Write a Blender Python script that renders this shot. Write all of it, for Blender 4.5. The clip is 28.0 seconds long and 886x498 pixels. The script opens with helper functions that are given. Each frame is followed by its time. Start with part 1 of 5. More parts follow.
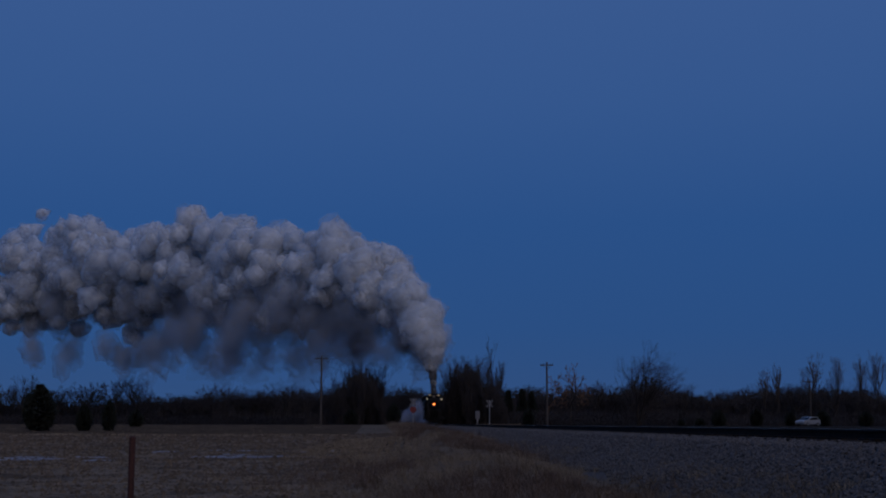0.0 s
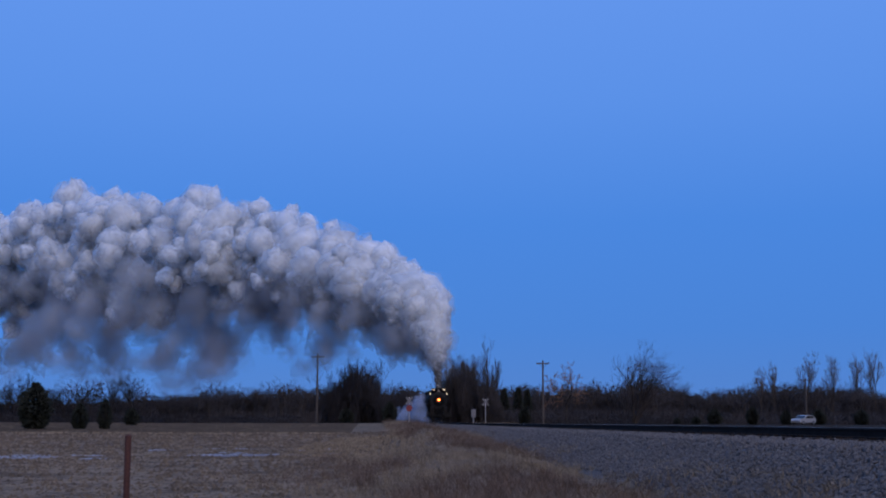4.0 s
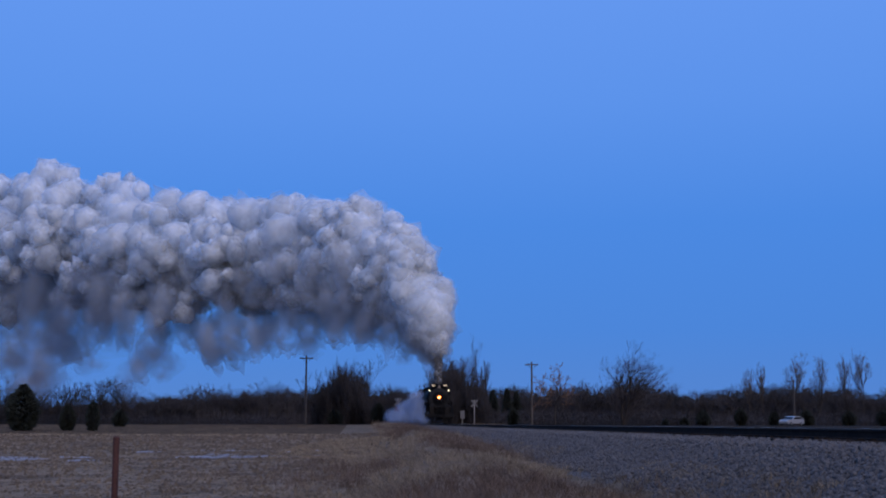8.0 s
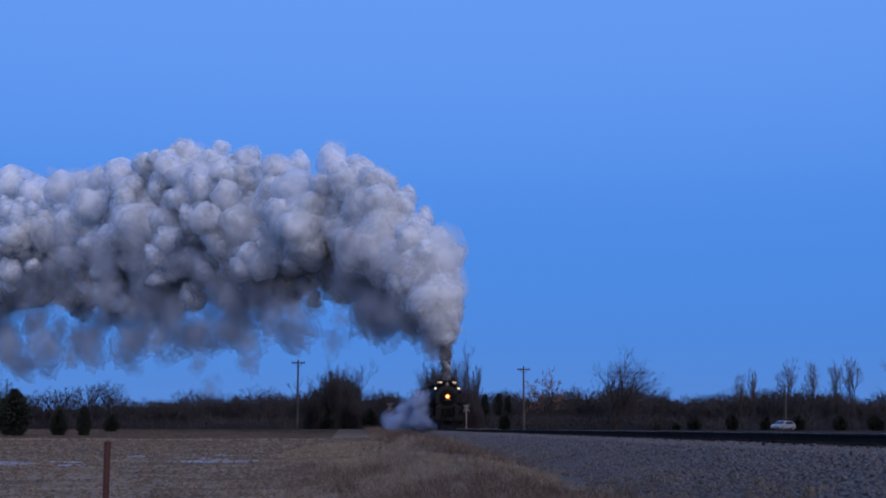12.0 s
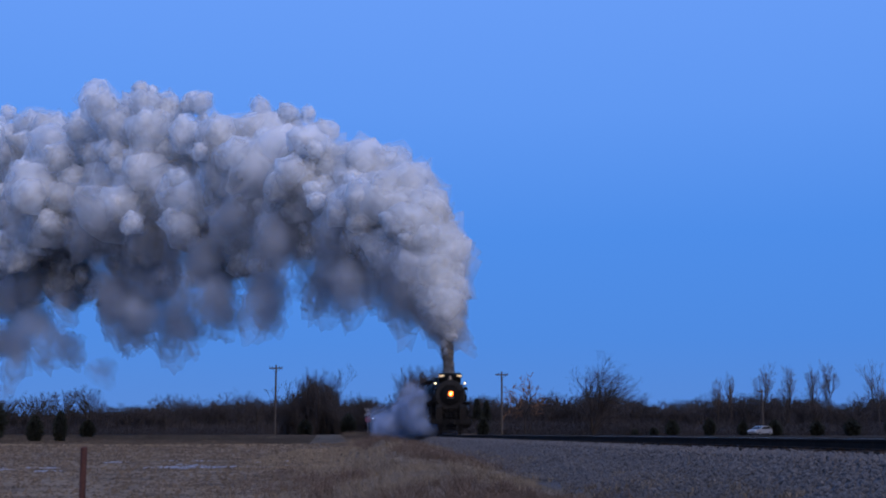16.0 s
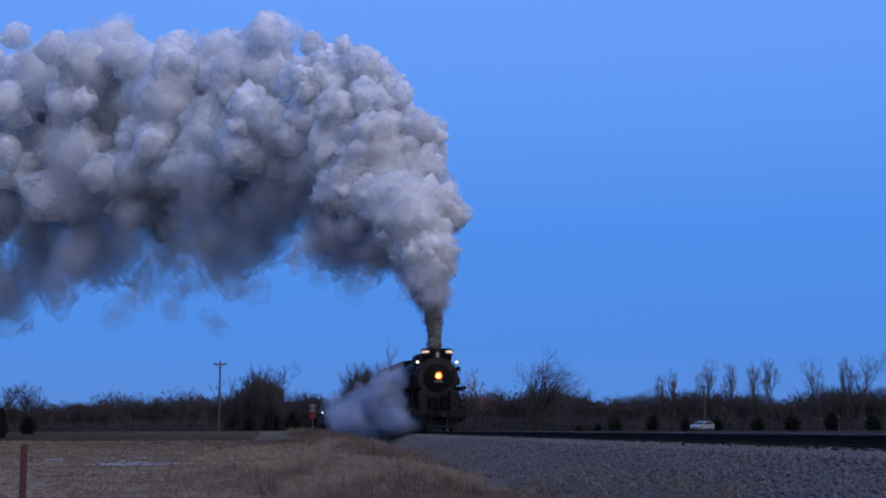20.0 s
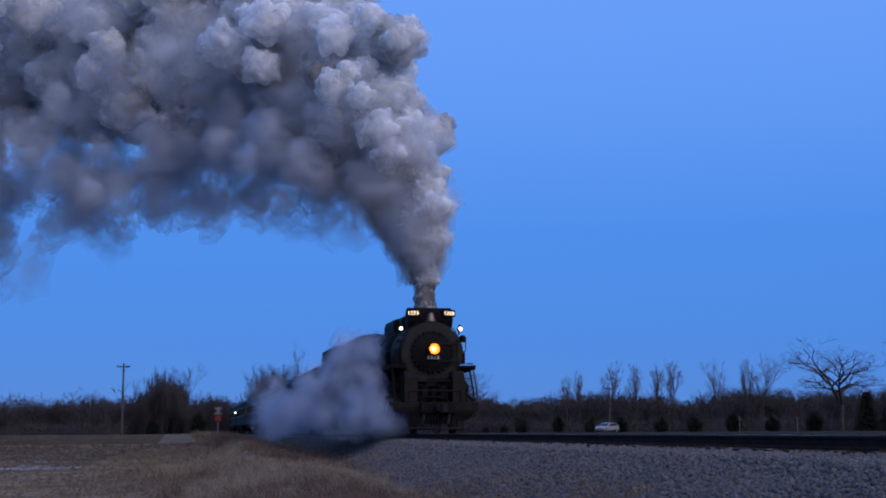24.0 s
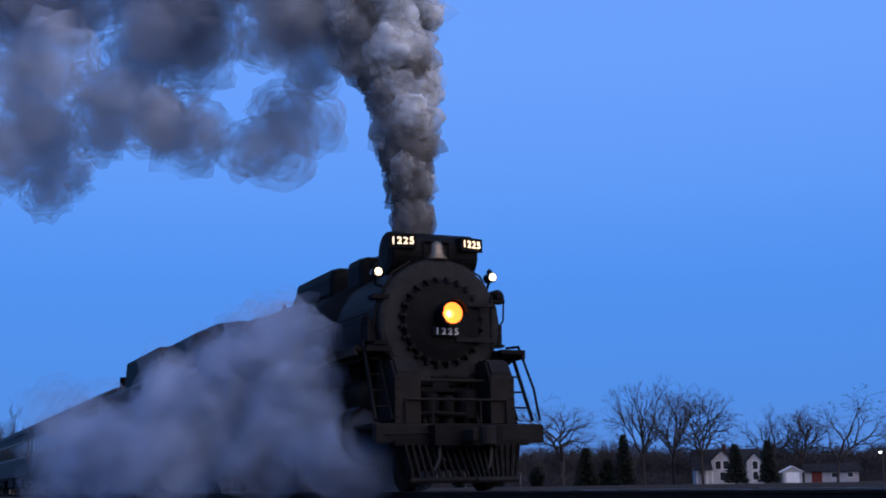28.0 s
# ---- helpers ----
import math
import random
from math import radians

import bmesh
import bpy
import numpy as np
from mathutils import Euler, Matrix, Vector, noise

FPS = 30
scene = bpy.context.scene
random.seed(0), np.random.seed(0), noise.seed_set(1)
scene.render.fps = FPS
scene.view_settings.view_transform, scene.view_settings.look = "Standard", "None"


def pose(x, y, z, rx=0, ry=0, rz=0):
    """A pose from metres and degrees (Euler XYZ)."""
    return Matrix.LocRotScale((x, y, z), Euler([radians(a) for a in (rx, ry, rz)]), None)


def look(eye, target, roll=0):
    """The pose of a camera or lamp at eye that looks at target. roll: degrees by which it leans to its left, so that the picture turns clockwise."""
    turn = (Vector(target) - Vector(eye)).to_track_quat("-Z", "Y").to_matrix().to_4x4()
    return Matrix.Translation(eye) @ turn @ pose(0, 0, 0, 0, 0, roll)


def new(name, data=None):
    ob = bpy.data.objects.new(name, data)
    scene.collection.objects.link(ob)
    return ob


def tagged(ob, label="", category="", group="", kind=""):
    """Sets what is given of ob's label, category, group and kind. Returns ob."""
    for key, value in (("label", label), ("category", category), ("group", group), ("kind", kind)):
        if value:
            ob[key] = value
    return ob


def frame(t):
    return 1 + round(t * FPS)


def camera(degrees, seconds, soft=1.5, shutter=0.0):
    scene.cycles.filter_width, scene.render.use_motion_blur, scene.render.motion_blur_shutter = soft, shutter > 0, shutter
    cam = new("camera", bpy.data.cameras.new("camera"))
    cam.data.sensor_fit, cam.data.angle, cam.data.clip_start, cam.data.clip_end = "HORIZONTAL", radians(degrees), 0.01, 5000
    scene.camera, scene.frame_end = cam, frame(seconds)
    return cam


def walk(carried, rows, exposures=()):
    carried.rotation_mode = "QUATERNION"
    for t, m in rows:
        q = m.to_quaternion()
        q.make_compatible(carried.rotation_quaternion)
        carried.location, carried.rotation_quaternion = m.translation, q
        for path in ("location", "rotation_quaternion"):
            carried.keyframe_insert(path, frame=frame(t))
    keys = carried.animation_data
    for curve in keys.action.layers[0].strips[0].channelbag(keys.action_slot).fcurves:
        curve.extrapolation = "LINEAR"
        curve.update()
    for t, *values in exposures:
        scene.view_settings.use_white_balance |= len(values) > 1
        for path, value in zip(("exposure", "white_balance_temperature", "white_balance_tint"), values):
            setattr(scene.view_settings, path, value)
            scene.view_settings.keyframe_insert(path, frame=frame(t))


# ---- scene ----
# Metres; the railway runs along +y at x = TRACK, the rail heads lie at z = 0.
TRACK = 9.1
EYE = (0.0, 0.0, 0.08)
SPEED = 6.55
START = 204.4

# ---- camera: on a stand, panning to the right (seconds, heading east of the track's line, tilt, lean) ----
PATH = (
    (0, 2.91, 7.56, 0.16), (0.5, 2.96, 7.52, 0.18), (1, 2.94, 7.50, 0.16), (2, 2.96, 7.50, 0.17),
    (3, 3.04, 7.52, 0.14), (3.5, 3.05, 7.49, 0.16), (5.5, 3.25, 7.50, 0.18), (6, 3.31, 7.55, 0.16),
    (7, 3.48, 7.55, 0.16), (8, 3.57, 7.55, 0.12), (9, 3.60, 7.56, 0.11), (10, 3.72, 7.53, 0.12),
    (10.5, 3.76, 7.64, 0.11), (11, 3.82, 7.63, 0.10), (12, 3.92, 7.75, 0.12), (12.5, 4.00, 7.86, 0.14),
    (14.5, 4.47, 8.05, 0.11), (15, 4.58, 8.02, 0.09), (16, 4.87, 7.98, 0.07), (17, 5.35, 7.94, 0.05),
    (18, 5.83, 7.89, 0.00), (19, 6.49, 7.84, -0.03), (20, 7.26, 7.81, -0.08), (21, 8.16, 7.80, -0.15),
    (22, 9.17, 7.76, -0.19), (22.5, 9.70, 7.78, -0.25), (24.5, 11.93, 7.91, -0.34), (25, 12.66, 7.94, -0.40),
    (25.5, 13.55, 8.07, -0.43), (26, 14.81, 8.22, -0.48), (26.5, 16.31, 8.48, -0.56), (27, 18.13, 8.83, -0.72),
    (27.5, 20.42, 9.44, -0.82), (28, 23.03, 10.22, -0.88))
cam = camera(37.2, 28.0, soft=1.9)


def heading(yaw, tilt, lean):
    return pose(*EYE, 0, 0, -yaw) @ pose(0, 0, 0, 90 + tilt) @ pose(0, 0, 0, 0, 0, lean)


walk(cam, [(t, heading(a, b, c)) for t, a, b, c in PATH],
     [(0.0, -1.65), (0.5, -0.6), (1.0, -0.05), (2.0, -0.05), (8.0, 0.0), (15.0, 0.08), (20.0, 0.13), (25.0, 0.13), (28.0, 0.2)])

# ---- world and light: clear sky before sunrise, the glow behind the camera ----
world = bpy.data.worlds.new("sky")
scene.world = world
scene.cycles.transparent_max_bounces = 48
world.use_nodes = True
wn, wl = world.node_tree.nodes, world.node_tree.links
sky = wn.new("ShaderNodeTexSky")
sky.sky_type, sky.sun_disc = "NISHITA", False
sky.sun_elevation, sky.sun_rotation = radians(12.0), radians(150)
sky.air_density, sky.dust_density, sky.ozone_density = 1.0, 0.0, 6.0
# the deep blue of twilight, a little lighter aloft
way, split = wn.new("ShaderNodeTexCoord"), wn.new("ShaderNodeSeparateXYZ")
wl.new(way.outputs["Generated"], split.inputs[0])
blue = wn.new("ShaderNodeValToRGB")
for k, (s, c) in enumerate(((0.0, (0.078, 0.212, 0.60)), (0.07, (0.062, 0.218, 0.675)), (0.15, (0.066, 0.236, 0.735)), (0.24, (0.104, 0.283, 0.81)),
                            (0.32, (0.125, 0.305, 0.845)), (1.0, (0.16, 0.33, 0.84)))):
    e = blue.color_ramp.elements[k] if k < 2 else blue.color_ramp.elements.new(s)
    e.position, e.color = s, (*c, 1)
wl.new(split.outputs[2], blue.inputs[0])
tint = wn.new("ShaderNodeMix")
tint.data_type = "RGBA"
tint.inputs[0].default_value = 0.995
wl.new(sky.outputs[0], tint.inputs[6])
wl.new(blue.outputs[0], tint.inputs[7])
wl.new(tint.outputs[2], wn["Background"].inputs[0])
wn["Background"].inputs[1].default_value = 1.0

glow = bpy.data.lights.new("dawn_glow", "SUN")
glow.energy, glow.angle, glow.color = 2.2, radians(85), (1.0, 0.79, 0.66)
new("dawn_glow", glow).matrix_basis = look((28, -72, 40), (0, 0, 0))


# ---- materials ----
def material(name, a, b, scale=4.0, rough=0.9, bump=0.3, metal=0.0, detail=6.0, dist=0.02, vary=0.0, spots=None, hard=0.14, spec=0.3):
    """Two colours mixed by noise at two scales, with relief; vary: brightness per object and island; spots: (colour, scale, share)."""
    m = bpy.data.materials.new(name)
    m.use_nodes = True
    n, l = m.node_tree.nodes, m.node_tree.links
    p = n["Principled BSDF"]
    p.inputs["Specular IOR Level"].default_value = spec
    p.inputs["Roughness"].default_value, p.inputs["Metallic"].default_value = rough, metal
    co = n.new("ShaderNodeTexCoord")
    big, fine = n.new("ShaderNodeTexNoise"), n.new("ShaderNodeTexNoise")
    big.inputs["Scale"].default_value, big.inputs["Detail"].default_value = scale, detail
    fine.inputs["Scale"].default_value, fine.inputs["Detail"].default_value = scale * 9, 4
    for t in (big, fine):
        l.new(co.outputs["Object"], t.inputs["Vector"])
    mixf = n.new("ShaderNodeMath")
    mixf.operation = "MULTIPLY_ADD"
    mixf.inputs[1].default_value = 0.45
    half = n.new("ShaderNodeMath")
    half.operation = "MULTIPLY"
    half.inputs[1].default_value = 0.55
    l.new(fine.outputs[0], half.inputs[0])
    l.new(big.outputs[0], mixf.inputs[0])
    l.new(half.outputs[0], mixf.inputs[2])
    ramp = n.new("ShaderNodeValToRGB")
    ramp.color_ramp.elements[0].position, ramp.color_ramp.elements[1].position = 0.5 - hard, 0.5 + hard
    ramp.color_ramp.elements[0].color, ramp.color_ramp.elements[1].color = (*a, 1), (*b, 1)
    l.new(mixf.outputs[0], ramp.inputs[0])
    out = ramp.outputs[0]
    if spots:
        col, sc, share = spots
        sp = n.new("ShaderNodeTexNoise")
        sp.inputs["Scale"].default_value, sp.inputs["Detail"].default_value = sc, 5
        l.new(co.outputs["Object"], sp.inputs["Vector"])
        r2 = n.new("ShaderNodeValToRGB")
        r2.color_ramp.elements[0].position, r2.color_ramp.elements[1].position = 1 - share, 1 - share + 0.06
        mx = n.new("ShaderNodeMix")
        mx.data_type = "RGBA"
        mx.inputs[7].default_value = (*col, 1)
        l.new(sp.outputs[0], r2.inputs[0])
        l.new(r2.outputs[0], mx.inputs[0])
        l.new(out, mx.inputs[6])
        out = mx.outputs[2]
    if vary:
        oi, geo = n.new("ShaderNodeObjectInfo"), n.new("ShaderNodeNewGeometry")
        add = n.new("ShaderNodeMath")
        add.operation = "ADD"
        l.new(oi.outputs["Random"], add.inputs[0])
        l.new(geo.outputs["Random Per Island"], add.inputs[1])
        mr = n.new("ShaderNodeMapRange")
        mr.inputs[2].default_value, mr.inputs[3].default_value, mr.inputs[4].default_value = 2.0, 1 - vary, 1 + vary
        l.new(add.outputs[0], mr.inputs[0])
        hsv = n.new("ShaderNodeHueSaturation")
        l.new(mr.outputs[0], hsv.inputs["Value"])
        l.new(out, hsv.inputs["Color"])
        out = hsv.outputs[0]
    l.new(out, p.inputs["Base Color"])
    if bump:
        b_ = n.new("ShaderNodeBump")
        b_.inputs["Strength"].default_value, b_.inputs["Distance"].default_value = bump, dist
        l.new(mixf.outputs[0], b_.inputs["Height"])
        l.new(b_.outputs[0], p.inputs["Normal"])
    return m


def glowing(name, colour, strength):
    m = bpy.data.materials.new(name)
    m.use_nodes = True
    p = m.node_tree.nodes["Principled BSDF"]
    p.inputs["Base Color"].default_value = (*colour, 1)
    p.inputs["Emission Color"].default_value = (*colour, 1)
    p.inputs["Emission Strength"].default_value = strength
    return m


def vapour(name, a, b, cover, scale=0.6, low=0.1):
    """Smoke or steam: scattering white, let through in part."""
    m = bpy.data.materials.new(name)
    m.use_nodes = True
    n, l = m.node_tree.nodes, m.node_tree.links
    n.remove(n["Principled BSDF"])
    out = n["Material Output"]
    co, nz, oi = n.new("ShaderNodeTexCoord"), n.new("ShaderNodeTexNoise"), n.new("ShaderNodeObjectInfo")
    nz.inputs["Scale"].default_value, nz.inputs["Detail"].default_value = scale, 2
    l.new(co.outputs["Object"], nz.inputs["Vector"])
    add = n.new("ShaderNodeMath")
    add.operation = "MULTIPLY_ADD"
    add.inputs[1].default_value = 0.5
    l.new(oi.outputs["Random"], add.inputs[0])
    l.new(nz.outputs[0], add.inputs[2])
    ramp = n.new("ShaderNodeValToRGB")
    ramp.color_ramp.elements[0].position, ramp.color_ramp.elements[1].position = 0.35, 1.0
    ramp.color_ramp.elements[0].color, ramp.color_ramp.elements[1].color = (*a, 1), (*b, 1)
    l.new(add.outputs[0], ramp.inputs[0])
    d, t, mx = n.new("ShaderNodeBsdfDiffuse"), n.new("ShaderNodeBsdfTranslucent"), n.new("ShaderNodeMixShader")
    mx.inputs[0].default_value = 0.47
    for s in (d, t):
        l.new(ramp.outputs[0], s.inputs["Color"])
    bp, n2 = n.new("ShaderNodeBump"), n.new("ShaderNodeTexNoise")
    bp.inputs["Strength"].default_value, bp.inputs["Distance"].default_value = 0.4, 0.25
    n2.inputs["Scale"].default_value, n2.inputs["Detail"].default_value = 2.2, 3
    l.new(co.outputs["Object"], n2.inputs["Vector"])
    l.new(n2.outputs[0], bp.inputs["Height"])
    l.new(bp.outputs[0], d.inputs["Normal"])
    l.new(d.outputs[0], mx.inputs[1])
    l.new(t.outputs[0], mx.inputs[2])
    if cover < 1:
        tr, m2 = n.new("ShaderNodeBsdfTransparent"), n.new("ShaderNodeMixShader")
        mr = n.new("ShaderNodeMapRange")
        mr.inputs[1].default_value, mr.inputs[2].default_value = 0.35, 0.65
        mr.inputs[3].default_value, mr.inputs[4].default_value = cover * low, min(1, cover * (2 - low))
        l.new(nz.outputs[0], mr.inputs[0])
        l.new(mr.outputs[0], m2.inputs[0])
        l.new(tr.outputs[0], m2.inputs[1])
        l.new(mx.outputs[0], m2.inputs[2])
        l.new(m2.outputs[0], out.inputs[0])
    else:
        l.new(mx.outputs[0], out.inputs[0])
    return m


M = dict(
    field=material("field_soil", (0.07, 0.055, 0.04), (0.235, 0.185, 0.132), 0.5, bump=0.9, dist=0.12, hard=0.09, spec=0.02),
    ballast=material("ballast", (0.06, 0.056, 0.055), (0.142, 0.132, 0.127), 5.0, bump=1.0, dist=0.05),
    stone=material("ballast_stone", (0.056, 0.053, 0.052), (0.13, 0.122, 0.118), 6, bump=0.4, vary=0.28),
    rail=material("rail_steel", (0.012, 0.009, 0.008), (0.03, 0.022, 0.018), 5, rough=0.8, spec=0.05),
    railtop=material("worn_rail_head", (0.35, 0.33, 0.31), (0.5, 0.48, 0.45), 8, rough=0.35, metal=0.9, bump=0.05),
    tie=material("creosoted_tie", (0.02, 0.016, 0.013), (0.045, 0.036, 0.03), 4, vary=0.4, spec=0.03),
    iron=material("sooty_black_iron", (0.0017, 0.0018, 0.002), (0.0062, 0.0063, 0.0066), 3, spec=0.07, rough=0.6, bump=0.25, dist=0.01),
    graphite=material("graphite_paint", (0.0034, 0.0034, 0.0036), (0.0115, 0.0113, 0.0115), 3, spec=0.09, rough=0.6, bump=0.3, dist=0.01),
    worn=material("rubbed_iron", (0.005, 0.0044, 0.004), (0.015, 0.0128, 0.0112), 5, spec=0.1, rough=0.6, bump=0.2, dist=0.01),
    ring=material("pale_graphite", (0.009, 0.0091, 0.0095), (0.021, 0.021, 0.0215), 4, spec=0.1, rough=0.6, bump=0.3, dist=0.01),
    steel=material("bright_steel", (0.28, 0.27, 0.26), (0.45, 0.44, 0.42), 6, rough=0.4, metal=0.9, bump=0.1),
    brass=material("bell_brass", (0.12, 0.095, 0.07), (0.2, 0.16, 0.12), 5, rough=0.4, metal=0.8, bump=0.05),
    signwhite=material("weathered_sign_white", (0.085, 0.085, 0.09), (0.15, 0.15, 0.16), 3, rough=0.6, bump=0.1),
    snow=material("old_snow", (0.12, 0.12, 0.128), (0.3, 0.31, 0.335), 1.2, bump=0.5, hard=0.06),
    ploughed=material("dark_far_field", (0.05, 0.037, 0.026), (0.12, 0.09, 0.063), 0.3, bump=0.8, dist=0.1, spec=0.0),
    white=material("white_paint", (0.6, 0.6, 0.6), (0.82, 0.82, 0.82), 2, rough=0.6, bump=0.1),
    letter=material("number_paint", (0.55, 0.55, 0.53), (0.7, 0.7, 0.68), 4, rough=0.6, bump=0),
    coach=material("coach_green", (0.018, 0.021, 0.021), (0.035, 0.039, 0.039), 2, rough=0.55, bump=0.1, spec=0.1),
    cream=material("coach_cream", (0.15, 0.14, 0.115), (0.23, 0.212, 0.18), 2, rough=0.5, bump=0.1),
    coal=material("coal", (0.003, 0.003, 0.003), (0.01, 0.01, 0.01), 5, rough=0.6, bump=1.0, dist=0.1),
    bark=material("bark", (0.02, 0.0165, 0.0145), (0.055, 0.046, 0.04), 3, bump=0.6),
    twig=material("twigs", (0.024, 0.021, 0.021), (0.056, 0.047, 0.045), 1, bump=0, vary=0.3),
    brush=material("winter_brush", (0.017, 0.0155, 0.0165), (0.042, 0.0365, 0.0365), 0.3, bump=0, vary=0.35),
    pale=material("pale_twigs", (0.05, 0.043, 0.042), (0.095, 0.08, 0.076), 1, bump=0, vary=0.2),
    leaf=material("dead_leaves", (0.09, 0.05, 0.03), (0.18, 0.10, 0.055), 2, bump=0, vary=0.3),
    cedar=material("cedar_needles", (0.006, 0.008, 0.006), (0.016, 0.02, 0.013), 2, bump=0, vary=0.4),
    grass=material("dry_grass", (0.1, 0.079, 0.056), (0.27, 0.215, 0.15), 0.4, bump=0, vary=0.3),
    redgrass=material("russet_grass", (0.05, 0.036, 0.027), (0.125, 0.086, 0.062), 0.4, bump=0, vary=0.3),
    stubble=material("corn_stubble", (0.1, 0.077, 0.05), (0.215, 0.168, 0.113), 0.4, bump=0, vary=0.3),
    straw=material("pale_straw", (0.15, 0.118, 0.078), (0.32, 0.255, 0.175), 0.4, bump=0, vary=0.3),
    wood=material("weathered_pole", (0.04, 0.034, 0.03), (0.09, 0.078, 0.07), 2, bump=0.4),
    rust=material("rusty_post", (0.035, 0.014, 0.011), (0.075, 0.03, 0.024), 6, rough=0.8, bump=0.3, dist=0.005),
    asphalt=material("asphalt", (0.032, 0.03, 0.028), (0.055, 0.051, 0.047), 3, spec=0.08),
    siding=material("weathered_pale_siding", (0.3, 0.3, 0.31), (0.42, 0.42, 0.43), 1.5, bump=0.1),
    shingle=material("dark_shingle", (0.014, 0.014, 0.016), (0.035, 0.035, 0.04), 3, bump=0.4, spec=0.03),
    barn=material("barn_red", (0.10, 0.02, 0.015), (0.17, 0.04, 0.03), 2),
    signred=material("sign_red", (0.11, 0.012, 0.012), (0.16, 0.02, 0.02), 4, rough=0.5, bump=0),
    paint=material("silver_car_paint", (0.32, 0.33, 0.34), (0.4, 0.41, 0.42), 3, rough=0.3, metal=0.5, bump=0),
    rubber=material("tyre_rubber", (0.015, 0.015, 0.015), (0.03, 0.03, 0.03), 8, bump=0.2),
    head=glowing("headlight_glow", (1.0, 0.27, 0.04), 1.7),
    # for the added tube: bulb light put in as emission
    bulb=glowing("bulb_tube_glow", (1.0, 0.42, 0.1), 1.3),
    arc=glowing("dazzling_bulb", (1.0, 0.36, 0.08), 40.0),
    lamp=glowing("marker_glow", (1.0, 0.78, 0.45), 3.0),
    numbers=glowing("lit_digits", (1.0, 0.74, 0.46), 1.7),
    farlamp=glowing("white_lamp", (0.9, 0.95, 1.0), 8.0),
    **{"smoke" + str(k): vapour("coal_smoke", (0.72, 0.77, 0.815), (0.88, 0.92, 0.955), c, 1.3, 0.5) for k, c in enumerate((0.15, 0.52, 0.95))},
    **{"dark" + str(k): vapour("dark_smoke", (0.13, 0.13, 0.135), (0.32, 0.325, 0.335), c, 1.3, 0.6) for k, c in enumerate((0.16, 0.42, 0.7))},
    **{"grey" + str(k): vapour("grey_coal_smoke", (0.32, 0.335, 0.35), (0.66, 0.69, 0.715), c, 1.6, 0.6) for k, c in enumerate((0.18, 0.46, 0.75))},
    # thin smoke; the plume's skylit, shaded underside is painted in as darker blue
    haze=vapour("shaded_smoke_haze", (0.36, 0.41, 0.49), (0.52, 0.57, 0.66), 0.042, 0.8),
    wisp=vapour("thin_shaded_smoke", (0.42, 0.47, 0.54), (0.62, 0.67, 0.73), 0.11, 0.9, 0.35),
    drape=vapour("hanging_shaded_smoke", (0.48, 0.53, 0.6), (0.68, 0.73, 0.8), 0.115, 1.2, 0.4),
    pall=vapour("low_shaded_smoke", (0.42, 0.47, 0.54), (0.63, 0.68, 0.76), 0.125, 1.2, 0.4),
    steam=vapour("steam", (0.42, 0.52, 0.68), (0.6, 0.7, 0.88), 0.05, 0.9),
)
glass = material("dark_glass", (0.02, 0.022, 0.025), (0.03, 0.032, 0.035), 1, rough=0.08, bump=0)
M["glass"] = glass


# ---- mesh helpers ----
def mesh_ob(name, bm, mat, parent=None, label="", smooth=False):
    me = bpy.data.meshes.new(name)
    bm.to_mesh(me)
    bm.free()
    if smooth:
        me.polygons.foreach_set("use_smooth", [True] * len(me.polygons))
    me.materials.append(mat)
    ob = new(name, me)
    if parent:
        ob.parent = parent
    if label:
        ob["label"] = label
    return ob


def part(name, bm, mat, parent, label="", smooth=False):
    return mesh_ob(name, bm, mat, parent, label, smooth)


def raw(name, verts, faces, mat, parent=None, smooth=False):
    me = bpy.data.meshes.new(name)
    me.from_pydata([tuple(v) for v in verts], [], [tuple(f) for f in faces])
    me.update()
    if smooth:
        me.polygons.foreach_set("use_smooth", [True] * len(me.polygons))
    me.materials.append(mat)
    ob = new(name, me)
    if parent:
        ob.parent = parent
    return ob


def thing(name, x, y, z, label, category, group="", kind="", rz=0):
    ob = new(name)
    ob.matrix_basis = pose(x, y, z, 0, 0, rz)
    return tagged(ob, label, category, group, kind)


def box(x0, x1, y0, y1, z0, z1, bevel=0.0, bm=None):
    own = bmesh.new()
    bmesh.ops.create_cube(own, size=1)
    for v in own.verts:
        v.co = Vector(((x0 + x1) / 2 + v.co.x * (x1 - x0), (y0 + y1) / 2 + v.co.y * (y1 - y0), (z0 + z1) / 2 + v.co.z * (z1 - z0)))
    if bevel:
        bmesh.ops.bevel(own, geom=own.edges[:], offset=bevel, segments=2, affect="EDGES", profile=0.6)
    return merge(bm, own)


def merge(bm, own):
    if bm is None:
        return own
    me = bpy.data.meshes.new("tmp")
    own.to_mesh(me)
    own.free()
    bm.from_mesh(me)
    bpy.data.meshes.remove(me)
    return bm


def cyl(p, q, r0, r1=None, seg=16, bm=None, bevel=0.0):
    """A round bar from p to q."""
    p, q = Vector(p), Vector(q)
    own = bmesh.new()
    bmesh.ops.create_cone(own, cap_ends=True, segments=seg, radius1=r0, radius2=r0 if r1 is None else r1, depth=(q - p).length)
    if bevel:
        bmesh.ops.bevel(own, geom=[e for e in own.edges if len(e.link_faces) == 2 and any(len(f.verts) > 4 for f in e.link_faces)],
                        offset=bevel, segments=2, affect="EDGES")
    rot = (q - p).to_track_quat("Z", "Y").to_matrix().to_4x4()
    own.transform(Matrix.Translation((p + q) / 2) @ rot)
    return merge(bm, own)


